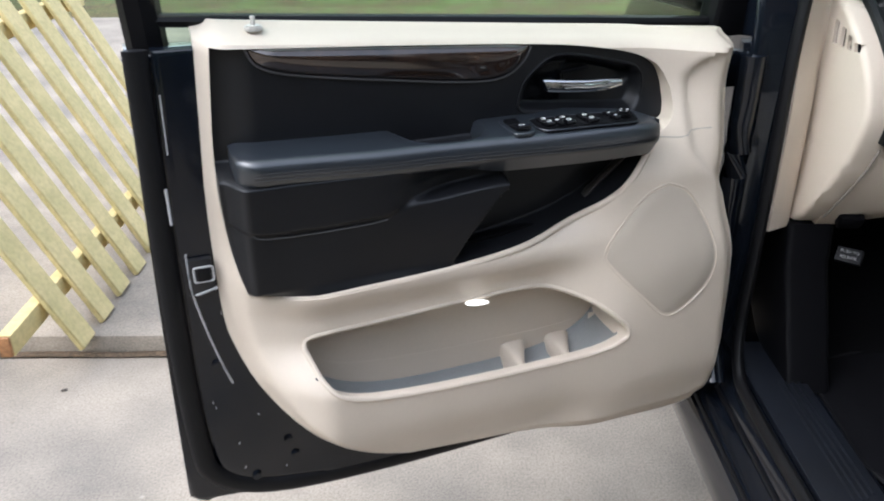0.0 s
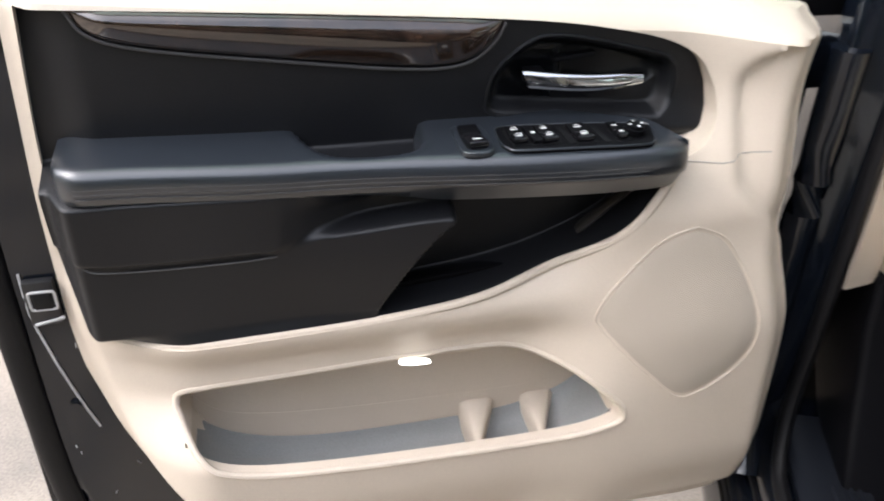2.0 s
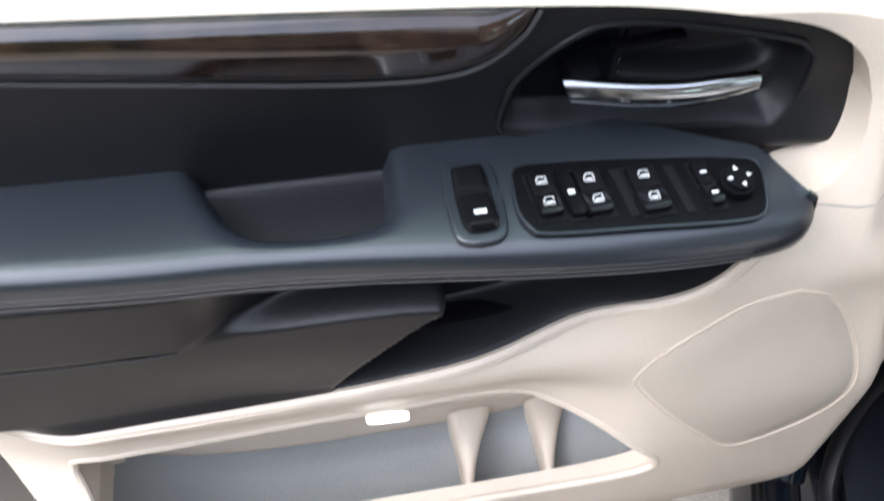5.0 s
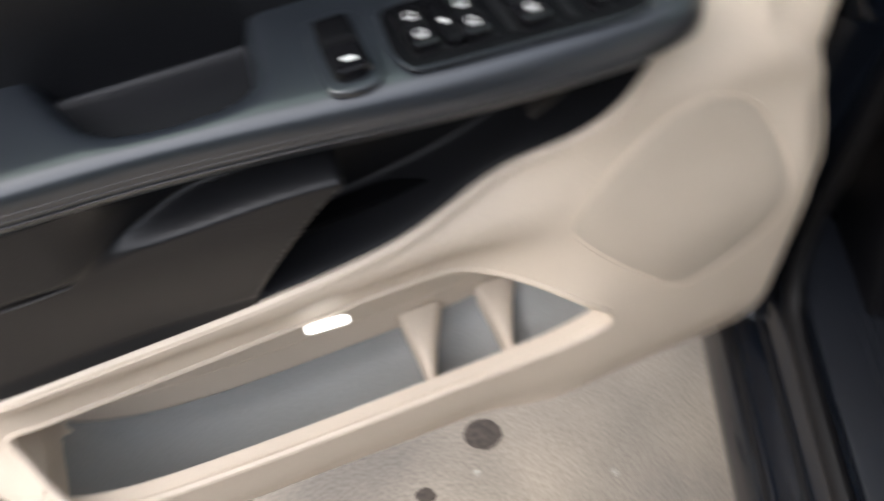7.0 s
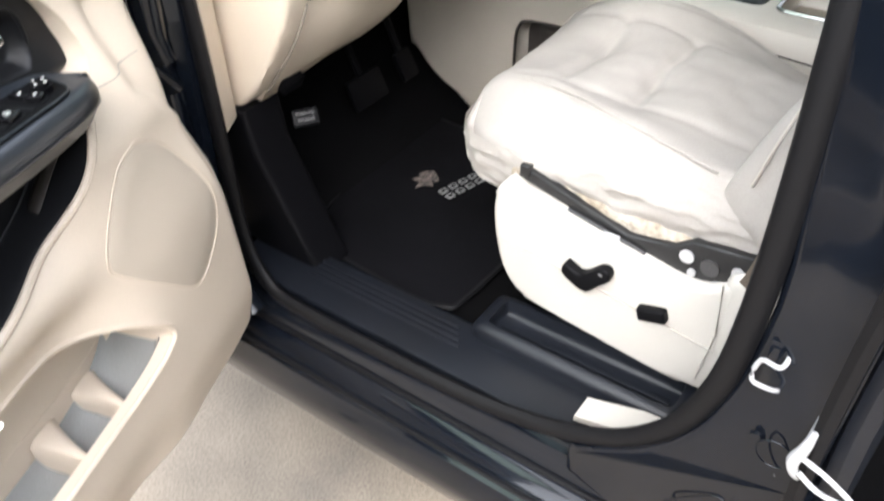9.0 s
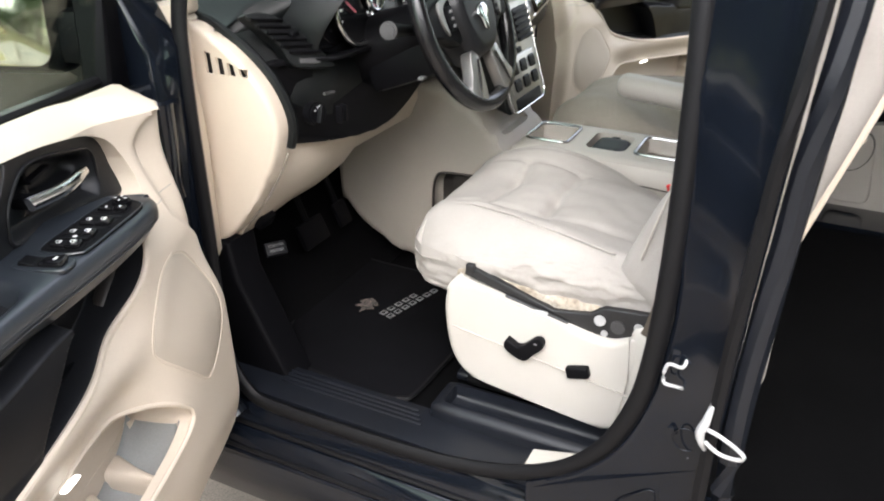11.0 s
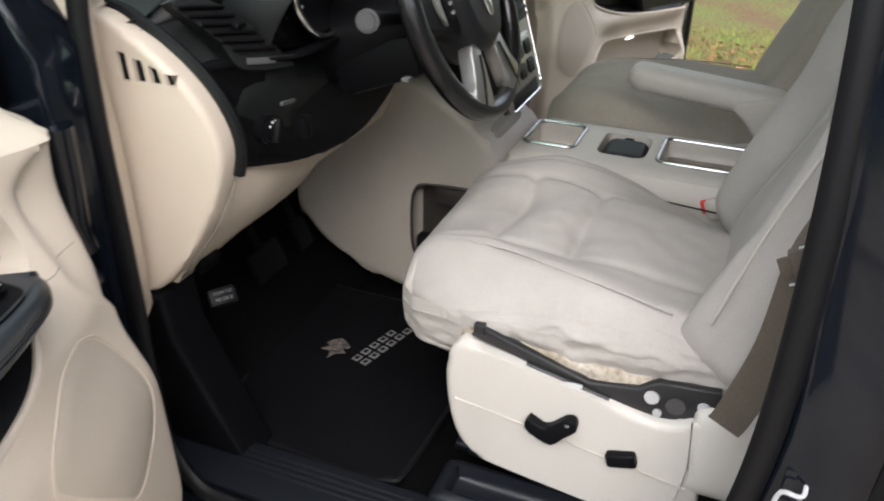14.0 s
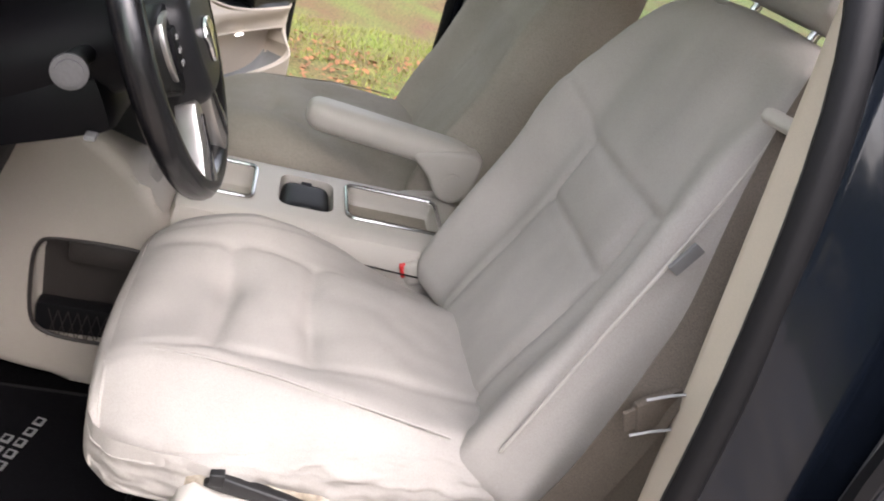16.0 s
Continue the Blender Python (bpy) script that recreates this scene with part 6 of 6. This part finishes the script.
# ---- seats ----
def seat(name, at, mirror, fab, label, detail):
    t = thing(name, at, label, "car seat")

    def add(nm, bm, mat, parent=None, lab="", smooth=60):
        return part(nm, mirrored(bm) if mirror else bm, mat, parent or t, lab, True, smooth)

    # local: x across (outboard is -x), y forward, z up from the floor
    def bell(v, w):
        return math.exp(-(v / w) ** 2)

    def cushion(u, q):
        x, y, z = q
        up_ = max(0.0, u.z)
        # a crease along each side, from which the bolster falls away
        crease = 0.150 + 0.085 * step(0.24, -0.16, y)
        out = max(0.0, abs(x) - crease)
        if u.z > 0.3:
            z -= up_ * (0.42 * out + 1.2 * out * out) * (1.0 if x < 0 else 0.35)
            z += 0.012 * up_ * bell(abs(x) - crease, 0.05) + 0.016 * up_ * step(0.0, 0.2, x) * step(-0.05, 0.15, y)
            z -= 0.080 * up_ * step(0.05, 0.25, x) * step(0.14, -0.18, y)
            z -= 0.030 * up_ * step(0.10, 0.29, y) ** 2 + 0.018 * up_ * step(0.0, -0.22, y)
        if up_ > 0.9:
            inner = step(0.128, 0.112, abs(x + 0.012))
            g = 0.7 * bell(abs(x) - crease, 0.007) + 0.6 * bell(abs(x + 0.012) - 0.120, 0.009) * step(0.26, 0.20, y)
            c1, c2 = 0.150 + 0.08 * abs(x), 0.045 - 0.05 * abs(x)
            g += 1.2 * (bell(y - c1, 0.011) + bell(y - c2, 0.011)) * inner
            z -= 0.0055 * g
            mid = math.sin(math.pi * min(1.0, max(0.0, (y - c2) / (c1 - c2)))) + 0.8 * math.sin(math.pi * min(1.0, max(0.0, (c2 - y) / 0.20))) + 0.6 * math.sin(math.pi * min(1.0, max(0.0, (y - c1) / 0.12)))
            z += 0.010 * inner * mid * (1 - 0.6 * (x / 0.13) ** 2)
            z -= 0.009 * bell(math.hypot(x - 0.02, y - 0.155), 0.035) + 0.007 * bell(math.hypot(x + 0.05, y - 0.04), 0.03)
            z += 0.006 * noise.noise(Vector((x * 9, y * 9, 1))) + 0.0016 * noise.noise(Vector((x * 30, y * 26, 4)))
        x *= 1 - 0.09 * step(0.12, 0.30, y) * abs(u.x)
        y += 0.024 * (1 - u.x * u.x) * step(0.5, 1.0, u.y)
        x += 0.004 * noise.noise(Vector((u.x * 4, u.y * 5, u.z * 4)))
        if u.x < -0.9:
            x -= 0.004 * math.sin(3.0 * u.z) + 0.004 * noise.noise(Vector((u.y * 9, u.z * 3, 2))) + 0.002 * noise.noise(Vector((u.y * 25, u.z * 7, 2)))
        return Vector((x, y, z))
    cu = add("cushion", soft_box((0, 0.004, 0.322), (0.515, 0.545, 0.158), 0.050, 96 if detail else 48, cushion), fab, lab="pale stained fabric seat cushion")
    add("cushion_welt", tube(spline([(-c * (1 - 0.09 * step(0.12, 0.30, yy)), yy, zz) for c, yy, zz in ((0.151, 0.235, 0.397), (0.158, 0.19, 0.408), (0.174, 0.10, 0.4125), (0.196, 0.03, 0.4125), (0.216, -0.05, 0.410), (0.231, -0.12, 0.404))]), 0.0018, 6), fab, cu)

    # backrest, leaning back
    REC = 17

    def back(u, q):
        x, y, z = q
        h = u.z * 0.5 + 0.5
        x *= 1.0 - 0.15 * step(0.55, 0.88, h) - 0.16 * step(0.84, 1.0, h) - 0.04 * step(0.25, 0.0, h)
        front = max(0.0, u.y)
        s = abs(u.x)
        bol = step(0.50, 0.86, s) * (1 - 0.35 * step(0.86, 1.0, s))
        y += 0.050 * front * bol * step(1.0, 0.62, h)
        y += 0.034 * front * step(0.5, 0.05, h) * (1 - 0.5 * s * s)
        if front > 0.9:
            ax = abs(x)
            g = bell(ax - 0.114, 0.007) * step(0.085, 0.06, z)
            g += bell(z - 0.070, 0.008) * step(0.150, 0.125, ax) + 0.9 * bell(z + 0.031, 0.008) * step(0.122, 0.108, ax)
            g += bell((z - 0.070) - (ax - 0.126) * 0.45, 0.008) * step(0.120, 0.135, ax) * step(0.25, 0.20, ax) * 0.8
            y -= 0.0065 * g
            y += 0.005 * (math.sin(math.pi * min(1, max(0, (z + 0.031) / 0.101))) + 0.7 * math.sin(math.pi * min(1, max(0, (-0.031 - z) / 0.22)))) * step(0.114, 0.09, ax)
            y += 0.006 * bell(z - 0.18, 0.09) * step(0.20, 0.05, ax)
            y += 0.004 * noise.noise(Vector((u.x * 3, u.z * 3, 5))) + 0.0012 * noise.noise(Vector((x * 28, z * 28, 7)))
        return Vector((x, y, z + 0.012 * (1 - u.x * u.x) * step(0.5, 1, u.z)))
    add("backrest", soft_box((0, -0.346, 0.597), (0.57, 0.145, 0.63), 0.055, 96 if detail else 48, back, rot=(REC, 0, 0)), fab, lab="pale fabric backrest with sewn panels")
    lean_ = Matrix.Translation((0, -0.346, 0.597)) @ Matrix.Rotation(radians(REC), 4, "X")
    rear = prism(rect(0.225, 0.25, 0.07, 5), -0.006, 0.014, lambda a, b_, c: tuple(lean_ @ Vector((a * (1 - 0.22 * step(0.08, 0.27, b_)), -0.071 - c, b_))), 0.006)
    bp = add("back_panel", rear, BEIGE, lab="beige seat back panel with a map pocket")
    add("pocket_edge", tube([tuple(lean_ @ Vector((a, -0.086, 0.08 - 0.02 * math.cos(a * 7)))) for a in [-0.17 + 0.02 * k for k in range(18)]], 0.006, 8), BEIGE, bp)
    hr = add("headrest", soft_box((0, -0.452, 1.005), (0.27, 0.105, 0.17), 0.045, 18, lambda u, q: Vector((q.x * (1 - 0.1 * u.z), q.y + 0.02 * u.x * u.x, q.z)), rot=(12, 0, 0)), fab, lab="pale fabric headrest on chrome posts")
    for x in (-0.072, 0.072):
        add("post", tube([(x, -0.405, 0.85), (x, -0.445, 1.0)], 0.0065, 10), CHROME, hr)
        add("post_guide", disc((x, -0.415, 0.898), 0.014, 0.014, (0, -0.3, 1), 14), BEIGE_GREY, hr)
    # base, rails
    sh = [(p[0], p[1]) for p in spline([(0.170, 0.30, 0), (0.178, 0.25, 0), (0.166, 0.165, 0), (0.14, 0.118, 0), (0.10, 0.105, 0), (-0.04, 0.085, 0), (-0.16, 0.072, 0)], 4)] + [(-0.185, 0.075), (-0.20, 0.13), (-0.192, 0.285)] + [(p[0], p[1]) for p in spline([(-0.17, 0.275, 0), (-0.13, 0.262, 0), (-0.05, 0.275, 0), (0.06, 0.298, 0), (0.155, 0.316, 0)], 4)]
    shield = prism(sh, -0.285, -0.235, lambda a, b_, c: (c + 0.10 * max(0, 0.20 - b_) ** 1.4, a, b_), 0.012, 3)
    sd = add("side_shield", shield, SHIELD, lab="pale plastic seat side shield")
    add("shield_crease", tube([(-0.2855, a, 0.215 - 0.30 * (0.16 - a) * 0.5) for a in (0.16, 0.05, -0.08, -0.18)], 0.0018, 6), BEIGE_GREY, sd)
    add("shield_seam", tube([(-0.2845, -0.172, 0.28), (-0.2862, -0.178, 0.20), (-0.2845, -0.165, 0.10)], 0.0016, 6), BEIGE_GREY, sd)
    add("rear_shield", soft_box((-0.256, -0.240, 0.227), (0.060, 0.135, 0.146), 0.016, 8), SHIELD, sd)
    add("rear_cover", soft_box((-0.01, -0.315, 0.262), (0.48, 0.15, 0.225), 0.06, 12), fab, lab="pale fabric skirt behind the seat base")
    add("base_box", box((0, -0.01, 0.16), (0.46, 0.34, 0.20), 0.02), STEEL)
    for x in (-0.17, 0.19):
        add("rail", box((x, -0.08, 0.035), (0.04, 0.50, 0.04), 0.006), STEEL, lab="steel seat rail")
        add("rail_end", box((x, 0.18, 0.026), (0.035, 0.03, 0.018), 0.006), SILLPL)
    if detail:
        add("soiled_edge", soft_box((-0.238, -0.03, 0.288), (0.046, 0.40, 0.062), 0.02, 16, lambda u, q: Vector((q.x + 0.006 * noise.noise(Vector((u.y * 6, u.z * 2, 3))), q.y, q.z + 0.008 * noise.noise(Vector((u.y * 5, 1, 2))) - 0.012 * u.y * (-1)))), DIRTY, cu, "soiled crumpled cushion edge")
        fr = add("side_frame", prism([(0.145, 0.322), (0.13, 0.318), (-0.04, 0.272), (-0.10, 0.262), (-0.19, 0.258), (-0.205, 0.29), (-0.20, 0.325), (-0.12, 0.318), (-0.095, 0.30), (-0.03, 0.29), (0.13, 0.338)], -0.270, -0.256, lambda a, b_, c: (c, a, b_), 0.003), STEEL, lab="exposed dark metal seat frame")
        for a, b_, r in ((-0.115, 0.293, 0.010), (-0.147, 0.288, 0.013), (-0.182, 0.296, 0.008), (-0.125, 0.270, 0.006), (-0.158, 0.265, 0.005)):
            add("frame_hole", disc((-0.2715, a, b_), r, 0.003, (1, 0, 0), 16, 0), GREYRUB if r > 0.012 else CLIPW, fr, "round hole in the frame")
        add("frame_clip", box((-0.268, 0.132, 0.335), (0.012, 0.016, 0.018), 0.002), STEEL, fr)
        add("frame_rod", tube([(-0.272, 0.06, 0.297), (-0.272, -0.06, 0.272)], 0.005, 8), STEEL, fr)
        add("frame_rod_clip", box((-0.276, -0.01, 0.283), (0.006, 0.025, 0.008), 0.002), CLIPW, fr)
        c1 = add("seat_switch", prism([(p[0], p[1]) for p in spline([(0.044, 0.226, 0), (0.049, 0.207, 0), (0.030, 0.194, 0), (0.008, 0.188, 0), (-0.008, 0.206, 0), (-0.025, 0.224, 0), (-0.022, 0.240, 0), (-0.008, 0.240, 0), (0.010, 0.222, 0), (0.024, 0.216, 0)], 2, True)], -0.302, -0.284, lambda a, b_, c: (c, a, b_), 0.004, 3), BLACKP, sd, "black power seat switch")
        add("switch_mark", box((-0.3025, -0.012, 0.232), (0.001, 0.006, 0.003), 0), GREYM, c1)
        add("lumbar_switch", soft_box((-0.290, -0.090, 0.190), (0.016, 0.042, 0.022), 0.004, 6, rot=(-16, 0, 0)), BLACKP, sd, "black rocker seat switch")
        add("seat_tag", box((-0.279, -0.268, 0.708), (0.005, 0.014, 0.036), 0.001, rot=(28, 0, 0)), GREYM, lab="small grey sewn airbag tag")
        add("back_seam", tube(spline([(-0.262, -0.170, 0.42), (-0.272, -0.190, 0.50), (-0.276, -0.214, 0.58), (-0.274, -0.240, 0.65), (-0.262, -0.272, 0.72), (-0.247, -0.305, 0.79), (-0.228, -0.335, 0.85)]), 0.0022, 6), BEIGE_GREY)
    # inner buckle
    add("buckle_stalk", box((0.268, -0.175, 0.275), (0.03, 0.05, 0.10), 0.01, rot=(20, 0, 0)), BLACKP)
    bu = add("buckle", box((0.256, -0.158, 0.354), (0.036, 0.085, 0.044), 0.009, rot=(-22, 0, 0)), BEIGE_GREY, lab="grey seat belt buckle with a red button")
    add("buckle_button", box((0.256, -0.116, 0.346), (0.028, 0.012, 0.026), 0.003, rot=(-22, 0, 0)), RED, bu, "red release button")
    # folding armrest on the inner side
    if mirror:
        ar = add("armrest", soft_box((0.275, -0.070, 0.484), (0.076, 0.325, 0.056), 0.026, 18, lambda u, q: Vector((q.x * (1 - 0.12 * step(0.5, 1, u.y)), q.y, q.z + 0.014 * u.y))), BEIGE_GREY, lab="padded grey beige folding armrest")
        add("arm_bracket", prism([(p[0], p[1]) for p in spline([(-0.12, 0.475, 0), (-0.15, 0.435, 0), (-0.185, 0.392, 0), (-0.225, 0.398, 0), (-0.245, 0.445, 0), (-0.235, 0.495, 0)], 4, True)], 0.262, 0.318, lambda a, b_, c: (c, a, b_), 0.012, 3), BEIGE_GREY, ar)
        add("pivot_cap", disc((0.320, -0.200, 0.433), 0.019, 0.008, (1, 0, 0), 24), BEIGE_GREY, ar, "round pivot cap")
    return t


seat("driver_seat", (-0.443, -0.559, 0.385), False, FABRIC, "pale beige fabric driver seat with a soiled torn edge", True)
# same pale fabric as the driver seat, its shade put into the colour
seat("passenger_seat", (0.335, -0.565, 0.385), True, GREY_SHADE_FAB, "pale fabric passenger seat, toned darker for shade, with a folding armrest", False)

# ---- seat belt of the driver ----
belt = thing("seat_belt", (-0.83, -0.80, 0.5), "taupe seat belt hanging beside the seat", "seat belt")


def strap(line, w, th, across):
    rings = []
    a = Vector(across).normalized() * w / 2
    pts = spline(line, 6)
    for i, p in enumerate(pts):
        tdir = (pts[min(i + 1, len(pts) - 1)] - pts[max(i - 1, 0)]).normalized()
        n = tdir.cross(a).normalized() * th / 2
        rings.append([p - a - n, p + a - n, p + a + n, p - a + n])
    return loft(rings)


part("webbing", strap([(-0.70, -0.905, 1.300), (-0.705, -0.893, 1.235), (-0.735, -0.870, 1.16), (-0.775, -0.846, 1.06), (-0.795, -0.824, 1.01), (-0.803, -0.808, 0.955), (-0.775, -0.800, 0.83), (-0.746, -0.777, 0.710), (-0.738, -0.768, 0.679)], 0.046, 0.002, (0.55, 1, 0.1)), BELT, belt, "taupe webbing")
part("webbing", strap([(-0.70, -0.912, 1.30), (-0.735, -0.90, 1.18), (-0.790, -0.862, 1.05), (-0.815, -0.845, 0.96), (-0.790, -0.838, 0.83), (-0.760, -0.830, 0.70)], 0.044, 0.002, (0.7, 1, 0.1)), BELT, belt)
tg = part("belt_tongue", box((-0.808, -0.815, 0.972), (0.010, 0.050, 0.038), 0.004, rot=(-25, 0, 14)), BELT, belt, "belt tongue with a bright edge")
part("tongue_plate", box((-0.812, -0.796, 0.962), (0.004, 0.03, 0.026), 0.001, rot=(-25, 0, 14)), BELT, tg)
for d in (0.022, -0.022):
    part("tongue_edge", tube([(-0.814, -0.842, 0.978 + d), (-0.816, -0.815, 0.972 + d), (-0.814, -0.796, 0.962 + d)], 0.0015, 6), CLIPW, tg)
part("belt_guide", soft_box((-0.700, -0.890, 1.238), (0.062, 0.050, 0.016), 0.007, 8, rot=(10, 0, 20)), BEIGE_GREY, belt, "grey belt guide")
part("belt_anchor", soft_box((-0.665, -0.93, 1.290), (0.045, 0.05, 0.075), 0.02, 8), SHIELD, belt, "pale belt anchor cover")
